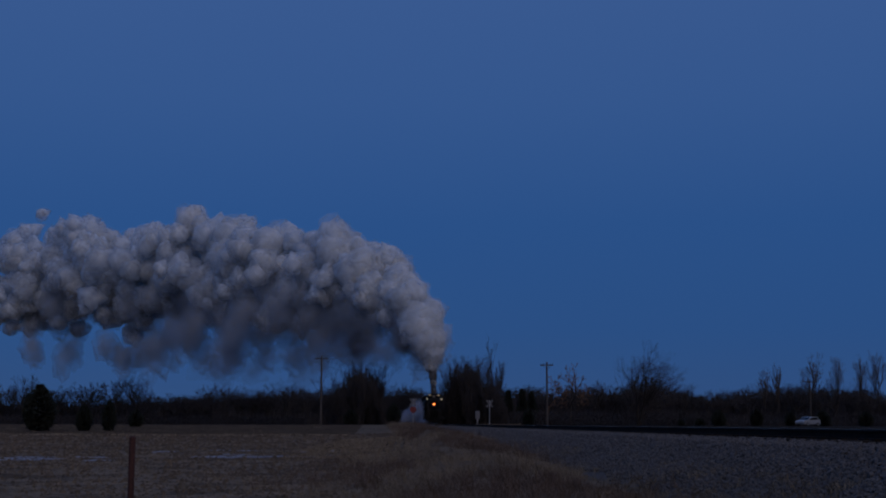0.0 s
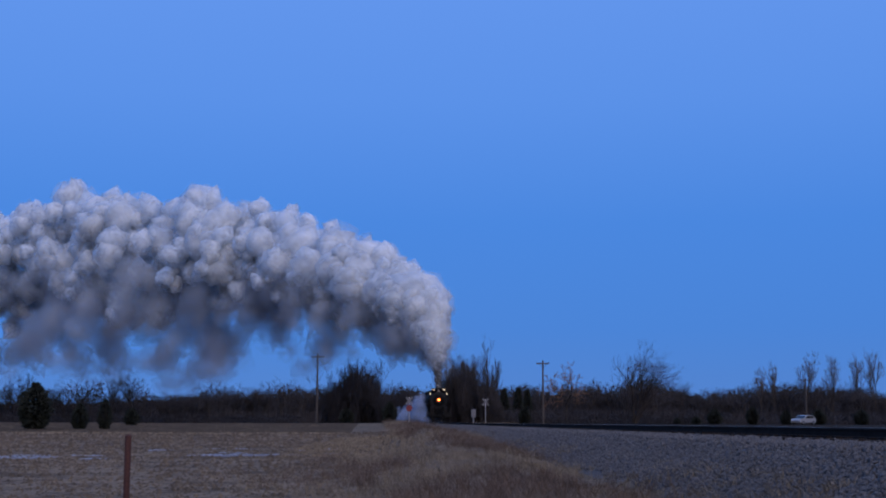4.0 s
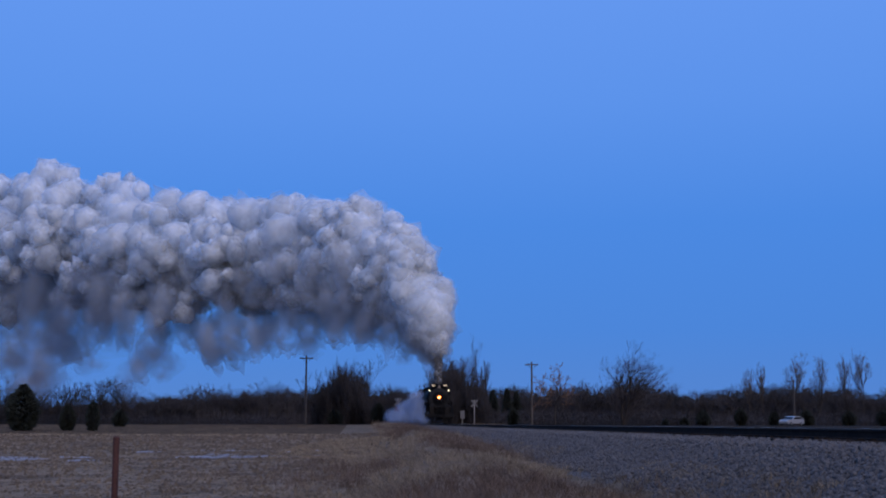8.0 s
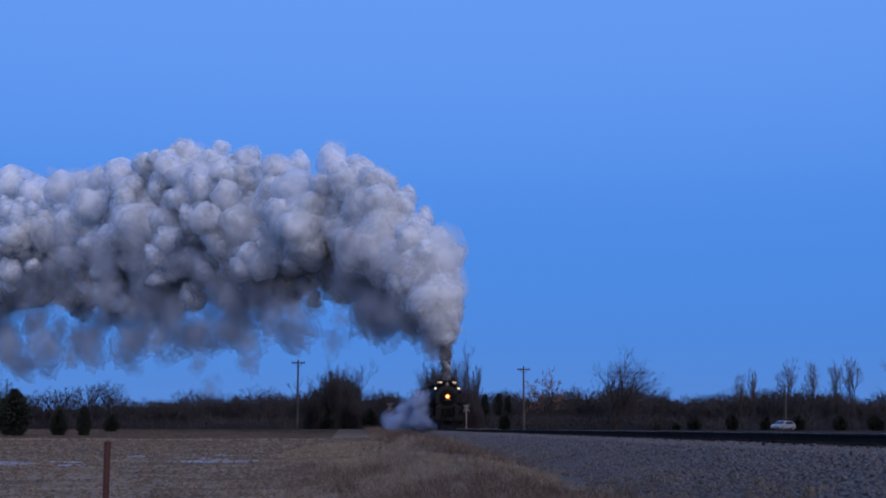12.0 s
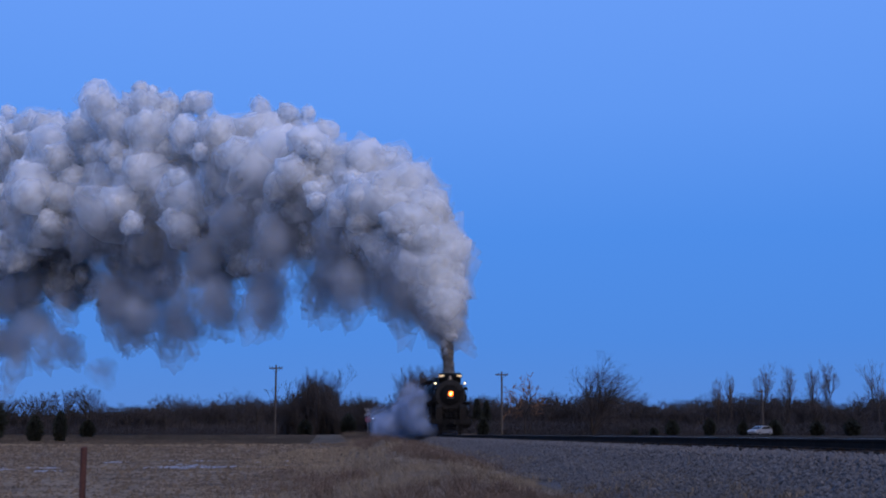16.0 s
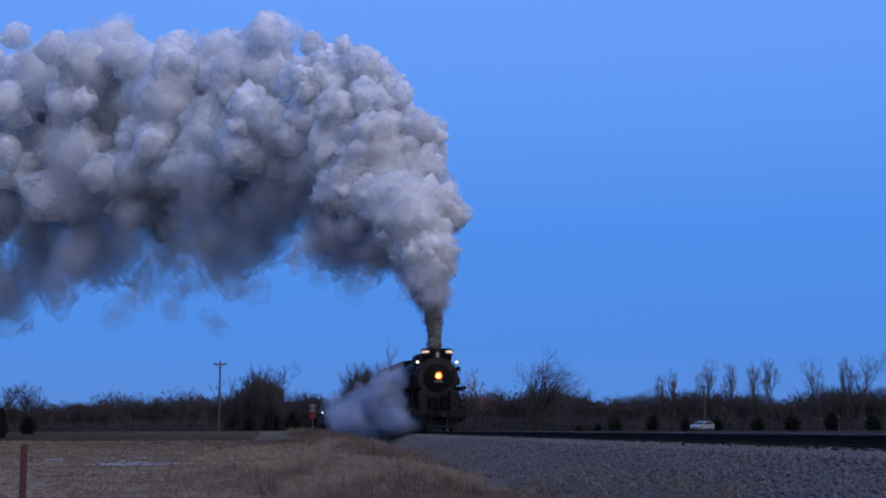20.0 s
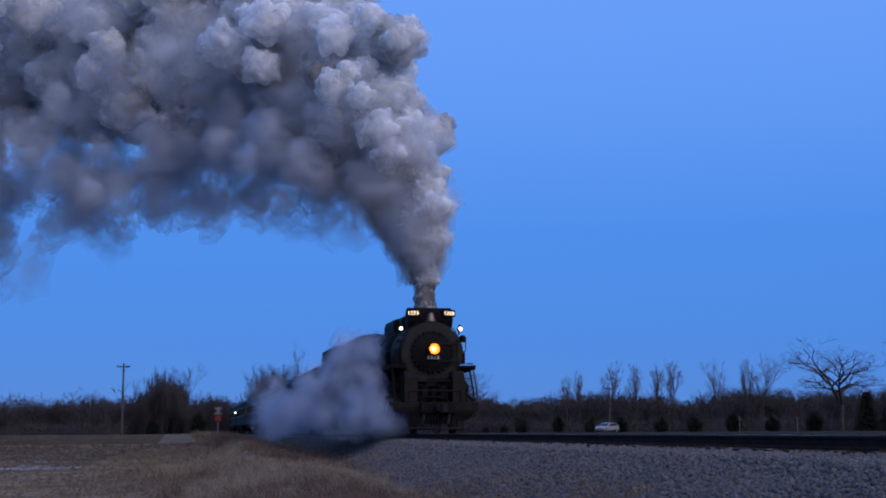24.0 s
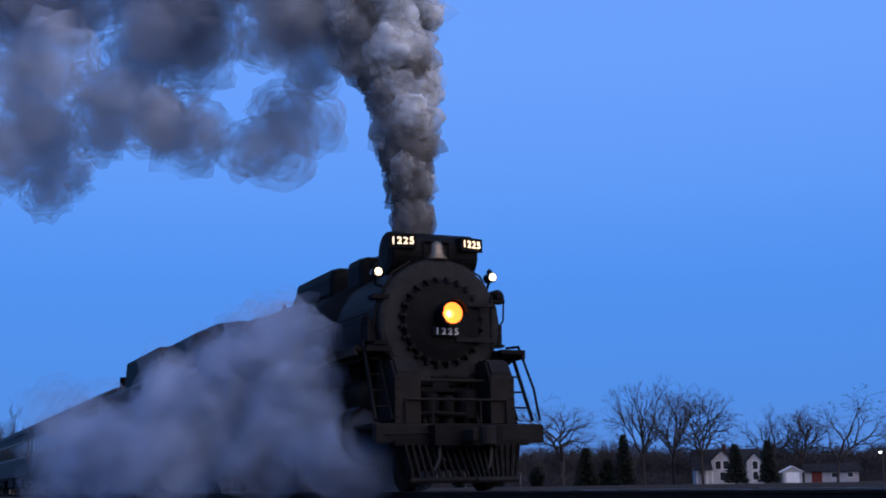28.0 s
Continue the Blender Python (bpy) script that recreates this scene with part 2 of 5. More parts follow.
def lathe(prof, axis="y", seg=32, at=(0, 0, 0), bm=None, caps=True):
    """A turned shape: prof is (along, radius) pairs; without caps its ends stay open."""
    own = bmesh.new()
    rings = []
    for s, r in prof:
        ring = []
        for k in range(seg):
            a = 2 * math.pi * k / seg
            c, d = r * math.cos(a), r * math.sin(a)
            co = (c, s, d) if axis == "y" else (c, d, s) if axis == "z" else (s, c, d)
            ring.append(own.verts.new(Vector(co) + Vector(at)))
        rings.append(ring)
    for a, b in zip(rings, rings[1:]):
        for k in range(seg):
            own.faces.new((a[k], a[(k + 1) % seg], b[(k + 1) % seg], b[k]))
    for ring in (rings[0], rings[-1]) if caps else ():
        own.faces.new(ring)
    bmesh.ops.recalc_face_normals(own, faces=own.faces[:])
    return merge(bm, own)


def tube(pts, r, seg=6, bm=None):
    for a, b in zip(pts, pts[1:]):
        bm = cyl(a, b, r, seg=seg, bm=bm)
    return bm


def prism(outline, a, b, axis="x", bm=None, bevel=0.0):
    """An outline (two coordinates) pushed from a to b along axis."""
    own = bmesh.new()

    def co(u, v, s):
        return (s, u, v) if axis == "x" else (u, s, v) if axis == "y" else (u, v, s)
    lo = [own.verts.new(co(u, v, a)) for u, v in outline]
    hi = [own.verts.new(co(u, v, b)) for u, v in outline]
    own.faces.new(lo)
    own.faces.new(hi)
    for k in range(len(lo)):
        own.faces.new((lo[k], lo[(k + 1) % len(lo)], hi[(k + 1) % len(lo)], hi[k]))
    bmesh.ops.recalc_face_normals(own, faces=own.faces[:])
    if bevel:
        bmesh.ops.bevel(own, geom=own.edges[:], offset=bevel, segments=2, affect="EDGES")
    return merge(bm, own)


def writing(text, size, mat, parent, m, depth=0.006, name="digit", step=0.62):
    """Raised figures, each a mesh of its own."""
    for k, ch in enumerate(text):
        cu = bpy.data.curves.new(name, "FONT")
        cu.body, cu.size, cu.extrude, cu.align_x, cu.align_y = ch, size, depth, "CENTER", "CENTER"
        cu.offset = size * 0.018
        tmp = bpy.data.objects.new("tmp", cu)
        scene.collection.objects.link(tmp)
        me = bpy.data.meshes.new_from_object(tmp.evaluated_get(bpy.context.evaluated_depsgraph_get()))
        bpy.data.objects.remove(tmp)
        me.materials.clear()
        me.materials.append(mat)
        ob = new(name, me)
        ob.parent, ob.matrix_basis = parent, m @ pose((k - (len(text) - 1) / 2) * size * step, 0, 0)


# ---- ground ----
def smooth(a, b, x):
    s = min(1.0, max(0.0, (x - a) / (b - a)))
    return s * s * (3 - 2 * s)


def gz(x, y):
    """Height of the land."""
    r = math.hypot(x, y)
    z = -1.55 + 1.33 * smooth(15, 185, r) + 0.06 * noise.noise((x * 0.08, y * 0.08, 0)) + 0.03 * noise.noise((x * 0.5, y * 0.5, 3))
    z += 0.5 * smooth(300, 900, r)
    if x < 6 and r < 170:
        z += 0.76 * math.exp(-((x - 2.8) / (1.5 if x < 2.8 else 3.2)) ** 2 - ((y - 62) / 24) ** 2) * (1 + 0.4 * noise.noise((x * 0.6, y * 0.22, 6))) + 0.12 * math.exp(-((x - 2) / 3) ** 2)
    d = abs(x - TRACK)
    if d < 6.5:
        bank = -0.22 if d < 1.2 else -0.22 - (d - 1.2) * 0.16 if d < 1.75 else -0.31 - (d - 1.75) * 0.66
        bank += 0.15 * noise.noise((x * 0.9, y * 0.35, 7)) * smooth(1.9, 2.6, d)
        z = max(z, bank)
    road = smooth(7.0, 3.6, abs(y - 168))
    if road and abs(x - TRACK) > 1.75:
        z = z * (1 - road) + road * (-0.06 - 0.002 * abs(x - TRACK))
    return z


def axis_steps(near, far, n):
    g = [near * (far / near) ** (k / n) for k in range(n + 1)]
    return g


def build_ground():
    xs = sorted({round(v, 3) for v in
                 [-40 + 0.8 * k for k in range(52)] + [1.6 + 0.3 * k for k in range(50)] + [17 + 2.0 * k for k in range(30)]
                 + [-s for s in axis_steps(41, 3000, 34)] + axis_steps(78, 3000, 30)})
    ys = sorted({round(v, 3) for v in
                 [-30 + 3 * k for k in range(10)] + [0.8 * k for k in range(100)] + [80 + 2.5 * k for k in range(60)] + axis_steps(232, 4000, 34)
                 + [-s for s in axis_steps(33, 1500, 14)]})
    verts = [(x, y, gz(x, y)) for y in ys for x in xs]
    w = len(xs)
    faces, slots = [], []
    for j in range(len(ys) - 1):
        for i in range(w - 1):
            faces.append((j * w + i, j * w + i + 1, (j + 1) * w + i + 1, (j + 1) * w + i))
            cx = (xs[i] + xs[i + 1]) / 2
            slots.append(1 if abs(cx - TRACK) < 3.15 + 0.45 * noise.noise((cx, ys[j] * 0.3, 5)) else 2 if -1.5 < cx < 6.5 else 4 if cx > 13 else 3 if (cx < -1.5 and ys[j] > 102 + 4 * noise.noise((cx * 0.02, 0, 0))) else 0)
    ob = raw("ground", verts, faces, M["field"], smooth=True)
    ob.data.materials.append(M["ballast"])
    ob.data.materials.append(M["turf"])
    ob.data.materials.append(M["ploughed"])
    ob.data.materials.append(M["fallow"])
    ob.data.polygons.foreach_set("material_index", slots)
    tagged(ob, "flat harvested farmland with dry grass, thin snow patches and a gravel railway bank", "ground", kind="structure")


M["clod"] = material("dark_soil_clods", (0.06, 0.044, 0.029), (0.155, 0.115, 0.076), 0.5, bump=0.3, vary=0.4)
M["fallow"] = material("dark_fallow_field", (0.02, 0.015, 0.011), (0.05, 0.038, 0.028), 0.4, bump=0.5, dist=0.08, spec=0.02)
M["turf"] = material("matted_dry_turf", (0.075, 0.059, 0.042), (0.2, 0.157, 0.11), 0.6, bump=0.8, dist=0.08, spec=0.02)


# ---- railway ----
def build_track():
    for side in (-1, 1):
        x = TRACK + side * 0.7525
        prof = [(-0.075, -0.18), (0.075, -0.18), (0.075, -0.165), (0.012, -0.14), (0.012, -0.045), (0.036, -0.035), (0.036, -0.006), (0.028, -0.002),
                (-0.028, -0.002), (-0.036, -0.006), (-0.036, -0.035), (-0.012, -0.045), (-0.012, -0.14), (-0.075, -0.165)]
        rail = mesh_ob("rail", prism([(x + u, v) for u, v in prof], -60, 900, "y"), M["rail"])
        tagged(rail, "long straight steel rail with rusty sides on wooden ties", "rail", "rails of the track", "structure")
        part("rail_head", box(x - 0.027, x + 0.027, -60, 900, -0.002, 0.0), M["railtop"], rail, "worn shiny running surface")
    bed = thing("track_ties", TRACK, 0, 0, "row of dark creosoted wooden railway ties in gravel", "ties", kind="structure")
    forms = []
    for k in range(4):
        me = bpy.data.meshes.new("tie")
        bm = box(-1.3, 1.3, -0.115, 0.115, -0.36, -0.178, 0.012)
        for v in bm.verts:
            v.co += Vector((random.uniform(-.01, .01), random.uniform(-.006, .006), random.uniform(-.006, .006)))
        bm.to_mesh(me)
        bm.free()
        me.materials.append(M["tie"])
        forms.append(me)
    for k in range(300):
        ob = new("tie", forms[k % 4])
        ob.parent = bed
        ob.matrix_basis = pose(random.uniform(-.05, .05), 4 + k * 0.53, random.uniform(-.012, .006), 0, 0, random.uniform(-1.2, 1.2))
    vs, fs = [], []
    for k in range(560):
        y = 4 + (300 + k) * 0.53
        b = len(vs)
        vs += [(x, y + s, z) for z in (-0.3, -0.18) for s in (-0.115, 0.115) for x in (-1.3, 1.3)]
        fs += [(b + 4, b + 5, b + 7, b + 6), (b, b + 1, b + 5, b + 4), (b + 2, b + 6, b + 7, b + 3), (b, b + 4, b + 6, b + 2), (b + 1, b + 3, b + 7, b + 5)]
    far = raw("far_ties", vs, fs, M["tie"], bed)
    tagged(far, kind="stuff")
    # tie plates and spikes of the nearest ties
    vs, fs = [], []
    for k in range(170):
        y = 4 + k * 0.53
        for s in (-1, 1):
            for dx in (-0.11, 0.11):
                x = s * 0.7525 + dx
                b = len(vs)
                vs += [(x + a * 0.06, y + c * 0.1, z) for z in (-0.178, -0.15) for c in (-1, 1) for a in (-1, 1)]
                fs += [(b + 4, b + 5, b + 7, b + 6), (b, b + 1, b + 5, b + 4), (b + 2, b + 6, b + 7, b + 3), (b, b + 4, b + 6, b + 2), (b + 1, b + 3, b + 7, b + 5)]
    tagged(raw("tie_plates", vs, fs, M["rail"], bed), kind="stuff")


def scatter_stones():
    """Ballast stones on the bank, thinning with distance."""
    rng = random.Random(5)
    base = []
    for k in range(7):
        bm = bmesh.new()
        bmesh.ops.create_icosphere(bm, subdivisions=1, radius=1)
        for v in bm.verts:
            v.co *= rng.uniform(0.7, 1.15)
            v.co.z *= 0.7
        base.append(([v.co.copy() for v in bm.verts], [[v.index for v in f.verts] for f in bm.faces]))
        bm.free()
    vs, fs = [], []
    for k in range(48000):
        y = 10 + 62 * rng.random() ** 1.5 if k < 38000 else 62 + 90 * rng.random() ** 1.3
        x = TRACK - 1.25 - (1.95 + 0.5 * noise.noise((0, y * 0.3, 5))) * rng.random() if rng.random() < 0.9 else TRACK + 1.2 + 2.2 * rng.random()
        z = gz(x, y)
        s = rng.uniform(0.016, 0.046) * (1 + y / 85)
        co, fa = base[k % 7]
        rot = Euler((rng.uniform(0, 6), rng.uniform(0, 6), rng.uniform(0, 6))).to_matrix() * s
        b = len(vs)
        p = Vector((x, y, z + s * 0.2))
        vs += [tuple(p + rot @ c) for c in co]
        fs += [tuple(b + i for i in f) for f in fa]
    ob = raw("ballast_stones", vs, fs, M["stone"])
    tagged(ob, "loose grey crushed-stone ballast on the railway bank", "ballast", kind="stuff")


def blades(name, label, category, mat, spots, tall, wide, per, rng, lean=0.35):
    """Tufts of thin blades at (x, y, size) spots, as one object."""
    vs, fs = [], []
    for x, y, s in spots:
        z = gz(x, y) - 0.02
        for k in range(per):
            a = rng.uniform(0, 6.283)
            bx, by = x + rng.gauss(0, 0.09) * s, y + rng.gauss(0, 0.09) * s
            h = tall * s * rng.uniform(0.5, 1.1)
            dx, dy = lean * h * rng.gauss(0, 1) - 0.08 * h, lean * h * rng.gauss(0, 1)
            w = wide * rng.uniform(0.6, 1.3)
            cx, cy = w * math.cos(a), w * math.sin(a)
            b = len(vs)
            vs += [(bx - cx, by - cy, z), (bx + cx, by + cy, z), (bx + dx * 0.4 + cx * 0.6, by + dy * 0.4 + cy * 0.6, z + h * 0.6),
                   (bx + dx * 0.4 - cx * 0.6, by + dy * 0.4 - cy * 0.6, z + h * 0.6), (bx + dx, by + dy, z + h)]
            fs += [(b, b + 1, b + 2, b + 3), (b + 3, b + 2, b + 4)]
    return tagged(raw(name, vs, fs, mat), label, category, kind="stuff")


def build_grass():
    rng = random.Random(11)
    a, b, c, d = [], [], [], []
    for k in range(5200):
        y = 14 + 150 * rng.random() ** 1.7
        x = rng.gauss(2.6, 2.3)
        if x > 6.0 + 0.4 * noise.noise((y * 0.2, 0, 0)) or (x < 1.6 and y > 52):
            continue
        n = noise.noise((x * 0.25, y * 0.09, 2))
        (b if n > -0.02 else a).append((x, y, rng.uniform(0.7, 1.5) * (1 + y / 120)))
    for k in range(1900):
        y = 18 + 120 * rng.random() ** 1.5
        x = rng.uniform(4.6, 6.7)
        if noise.noise((x * 0.4, y * 0.12, 9)) > 0.0:
            a.append((x, y, rng.uniform(0.5, 1.0)))
    for k in range(500):
        y = rng.uniform(20, 185)
        a.append((rng.uniform(12.5, 19), y, rng.uniform(0.8, 1.8)))
    blades("dry_grass", "tall dry tan grass along the foot of the railway bank", "grass", M["grass"], a, 0.2, 0.006, 16, rng, 0.7)
    blades("russet_grass", "reddish brown winter grass beside the railway bank", "grass", M["redgrass"], b, 0.24, 0.006, 16, rng, 0.7)
    for row in range(86):
        x0 = -62 + row * 0.76
        for k in range(42):
            y = 26 + 130 * rng.random() ** 1.25
            x = x0 + rng.gauss(0, 0.06) + (y - 60) * -0.10
            if x < -1.2 and noise.noise((x * 0.1, y * 0.1, 4)) > -0.25:
                c.append((x, y, rng.uniform(0.6, 1.3) * (1 + y / 150)))
    rows = []
    for row in range(13):
        for k in range(300):
            y = 54 + 34 * rng.random()
            rows.append((-3.6 + row * 0.42 + rng.gauss(0, 0.03) + 0.0016 * (y - 54) ** 2, y, rng.uniform(0.7, 1.3)))
    blades("drilled_rows", "curved rows of pale stubble at the field's corner", "stubble", M["straw"], rows, 0.13, 0.012, 6, rng, 0.5)
    edge = [(rng.uniform(-75, -2), 0, 0) for k in range(2600)]
    edge = [(x, 104 + 4 * noise.noise((x * 0.02, 0, 0)) + rng.uniform(-3.2, 0.5), rng.uniform(0.6, 1.3)) for x, _, _ in edge]
    blades("field_margin", "thin strip of pale grass along the field's margin", "grass", M["straw"], edge, 0.13, 0.02, 5, rng, 0.6)
    blades("corn_stubble", "rows of cut pale corn stubble in the field", "stubble", M["stubble"], c, 0.12, 0.009, 6, rng, 0.8)
    vs, fs = [], []
    for k in range(17000):
        y = 14 + 92 * rng.random() ** 1.25
        x = rng.uniform(-24, 1.5) * (0.4 + y / 60)
        s = rng.uniform(0.025, 0.075) * (0.7 + y / 55)
        z = gz(x, y)
        q = rng.uniform(0, 6.283)
        i = len(vs)
        vs += [(x + s * rng.uniform(0.8, 1.6) * math.cos(q + m * 1.571), y + s * rng.uniform(0.8, 1.4) * math.sin(q + m * 1.571), z - 0.02) for m in range(4)]
        vs.append((x + rng.gauss(0, s * 0.3), y, z + s * rng.uniform(0.5, 1.0)))
        fs += [(i, i + 1, i + 4), (i + 1, i + 2, i + 4), (i + 2, i + 3, i + 4), (i + 3, i, i + 4)]
    tagged(raw("soil_clods", vs, fs, M["clod"]), "dark crumbly soil clods on the harvested field", "soil", kind="stuff")
    for k in range(6500):
        y = 14 + 85 * rng.random() ** 1.4
        d.append((rng.uniform(-22, 0) * (0.4 + y / 60), y, rng.uniform(0.5, 1.2) * (0.7 + y / 80)))
    blades("field_weeds", "short dry weeds and straw on the field", "weeds", M["stubble"], d, 0.12, 0.006, 9, rng, 0.8)


# ---- trees ----
def skeleton_of(rng, levels=5, stems=1, fork=(2, 3), angle=30, ratio=0.76, lift=0.12, bole=0.3, lean=0.0, side=0.6):
    """Limbs of a leafless tree as (start, end, level), each limb forking into thinner ones."""
    limbs = []

    def grow(p, d, length, level):
        w, q = d.copy(), p.copy()
        n = 3 if level < 2 else 2
        jit = 0.05 if level == 0 else 0.13
        for k in range(n):
            w = (w + Vector((rng.gauss(lean * 0.06, jit), rng.gauss(0, jit), rng.gauss(0, jit * 0.6) + lift * 0.3))).normalized()
            e = q + w * (length / n)
            limbs.append((q, e, level))
            q = e
            if level < levels and level > 0 and rng.random() < side and k < n - 1:
                branch(q, w, length * ratio * 0.8, level + 1, angle * 1.5)
        if level < levels:
            turn = rng.uniform(0, 6.283)
            m = rng.randint(*fork) + (1 if level == 0 else 0)
            for k in range(m):
                branch(q, w, length * ratio * rng.uniform(0.75, 1.15), level + 1, angle * rng.uniform(0.6, 1.3), turn + 6.283 * k / m)

    def branch(q, w, length, level, tilt, turn=None):
        turn = rng.uniform(0, 6.283) if turn is None else turn
        u = w.orthogonal().normalized()
        v = w.cross(u)
        d = w * math.cos(radians(tilt)) + (u * math.cos(turn) + v * math.sin(turn)) * math.sin(radians(tilt))
        grow(q, (d + Vector((lean * 0.15, 0, lift * 0.5))).normalized(), length, level)

    for k in range(stems):
        a = rng.uniform(0, 6.283)
        out = 0.0 if stems == 1 else rng.uniform(0.15, 0.45)
        p = Vector((math.cos(a), math.sin(a), 0)) * (0.0 if stems == 1 else 0.05)
        grow(p, Vector((math.cos(a) * out + lean * 0.2, math.sin(a) * out, 1)).normalized(), bole if stems == 1 else bole * rng.uniform(0.7, 1.2), 0 if stems == 1 else 1)
    return limbs


def fit_limbs(limbs, height, width):
    """The limbs scaled so that the tree has this height and crown width."""
    top = sorted(e.z for _, e, _ in limbs)[int(len(limbs) * 0.95)]
    rad = sorted(math.hypot(e.x, e.y) for _, e, _ in limbs)[int(len(limbs) * 0.87)]
    s = Vector((width / 2 / rad, width / 2 / rad, height / top))
    return [(p * s, e * s, lv) for p, e, lv in limbs]


def limb_faces(limbs, thick, thin, levels, vs, fs, at=(0, 0, 0), low=0, high=99):
    """Round limbs for the lower levels, thin blades for the outer twigs."""
    at = Vector(at)
    for p, e, lv in limbs:
        if not low <= lv < high:
            continue
        ax = e - p
        if ax.length < 1e-5:
            continue
        u = ax.orthogonal().normalized()
        v = ax.cross(u).normalized()
        f = (1 - lv / (levels + 0.6)) ** 1.7
        r = max(thin, thick * f)
        r2 = max(thin * 0.7, r * 0.8)
        p, e = p + at, e + at
        b = len(vs)
        if lv >= levels - 1:
            if lv >= levels:
                for j in range(3):
                    g = p.lerp(e, 0.3 + 0.3 * j)
                    h = (ax * 0.55 + (u * math.cos(j * 2.1 + b) + v * math.sin(j * 2.1 + b)) * ax.length * 0.6)
                    c = h.orthogonal().normalized() * thin * 0.6
                    i = len(vs)
                    vs += [tuple(g - c), tuple(g + c), tuple(g + h)]
                    fs.append((i, i + 1, i + 2))
                b = len(vs)
            c = (u + v * ((b % 7) / 3.5 - 1)).normalized()
            vs += [tuple(p - c * r), tuple(p + c * r), tuple(e + c * r2 * 0.6), tuple(e - c * r2 * 0.6)]
            fs.append((b, b + 1, b + 2, b + 3))
            continue
        n = 7 if lv == 0 else 4 if lv < 3 else 3
        for c, q in ((p, r), (e, r2)):
            for k in range(n):
                a = 6.28318 * k / n
                vs.append(tuple(c + (u * math.cos(a) + v * math.sin(a)) * q))
        fs += [(b + k, b + (k + 1) % n, b + n + (k + 1) % n, b + n + k) for k in range(n)]


STYLE = dict(
    field=dict(levels=5, angle=27, ratio=0.76, lift=0.16, bole=0.3, side=0.55),
    thicket=dict(levels=5, stems=5, angle=20, ratio=0.74, lift=0.25, bole=0.5, side=0.55),
    poplar=dict(levels=5, angle=21, ratio=0.78, lift=0.24, bole=0.42, side=0.6),
    oak=dict(levels=6, angle=36, ratio=0.79, lift=0.03, bole=0.34, side=0.6),
    yard=dict(levels=6, angle=29, ratio=0.78, lift=0.1, bole=0.34, side=0.55),
    windswept=dict(levels=5, stems=8, angle=25, ratio=0.8, lift=0.05, bole=0.5, side=0.75, lean=0.7),
    young=dict(levels=5, fork=(2, 2), angle=40, ratio=0.74, lift=0.04, bole=0.42, side=0.8),
)


def bare_tree(name, x, y, label, height, width, r, style="field", seed=1, twig="twig", group="", thin=0.026):
    """A leafless tree: trunk with main limbs, and a crown of forking twigs."""
    st = STYLE[style]
    limbs = fit_limbs(skeleton_of(random.Random(seed), **st), height, width)
    t = thing(name, x, y, gz(x, y) - 0.1, label, "tree", group)
    cut = 3 if st.get("stems", 1) == 1 else 2
    for nm, lo, hi, mat in (("trunk", 0, cut, "bark"), ("crown", cut, 99, twig)):
        vs, fs = [], []
        limb_faces(limbs, r, thin, st["levels"], vs, fs, (0, 0, 0), lo, hi)
        raw(nm, vs, fs, M[mat], t, nm == "trunk")
    return t


def evergreen(name, x, y, label, height, width, seed, slim=1.0, group=""):
    """A cedar or spruce: a trunk and many small drooping sprays."""
    rng = random.Random(seed)
    t = thing(name, x, y, gz(x, y) - 0.05, label, "evergreen tree", group)
    part("trunk", cyl((0, 0, 0), (0, 0, height * 0.9), height * 0.03, height * 0.006, 7), M["bark"], t)
    vs, fs = [], []
    for k in range(2000):
        s = rng.random() ** 1.2
        z = height * (0.03 + 0.97 * s)
        prof = math.sin(math.pi * min(1, 0.16 + 0.84 * s)) ** 0.8 if slim < 1 else (1 - s) ** 0.8 + 0.04
        lump = 0.8 + 0.35 * noise.noise((math.cos(k) * 2, z * 0.8, seed))
        rad = width / 2 * prof * lump * math.sqrt(rng.uniform(0.25, 1.0))
        a = rng.uniform(0, 6.283)
        c = Vector((rad * math.cos(a), rad * math.sin(a), z))
        ln = width * rng.uniform(0.06, 0.13)
        out = Vector((math.cos(a), math.sin(a), rng.uniform(-0.35, 0.75))).normalized()
        sd = Vector((-math.sin(a), math.cos(a), rng.uniform(-.4, .4))) * ln * 0.38
        b = len(vs)
        vs += [tuple(c - out * ln * 0.4), tuple(c + sd), tuple(c + out * ln), tuple(c - sd), tuple(c + Vector((0, 0, ln * 0.35)))]
        fs += [(b, b + 1, b + 4), (b + 1, b + 2, b + 4), (b + 2, b + 3, b + 4), (b + 3, b, b + 4)]
    raw("crown", vs, fs, M["cedar"], t)
    return t


def polar(a, r):
    return r * math.sin(radians(a)), r * math.cos(radians(a))


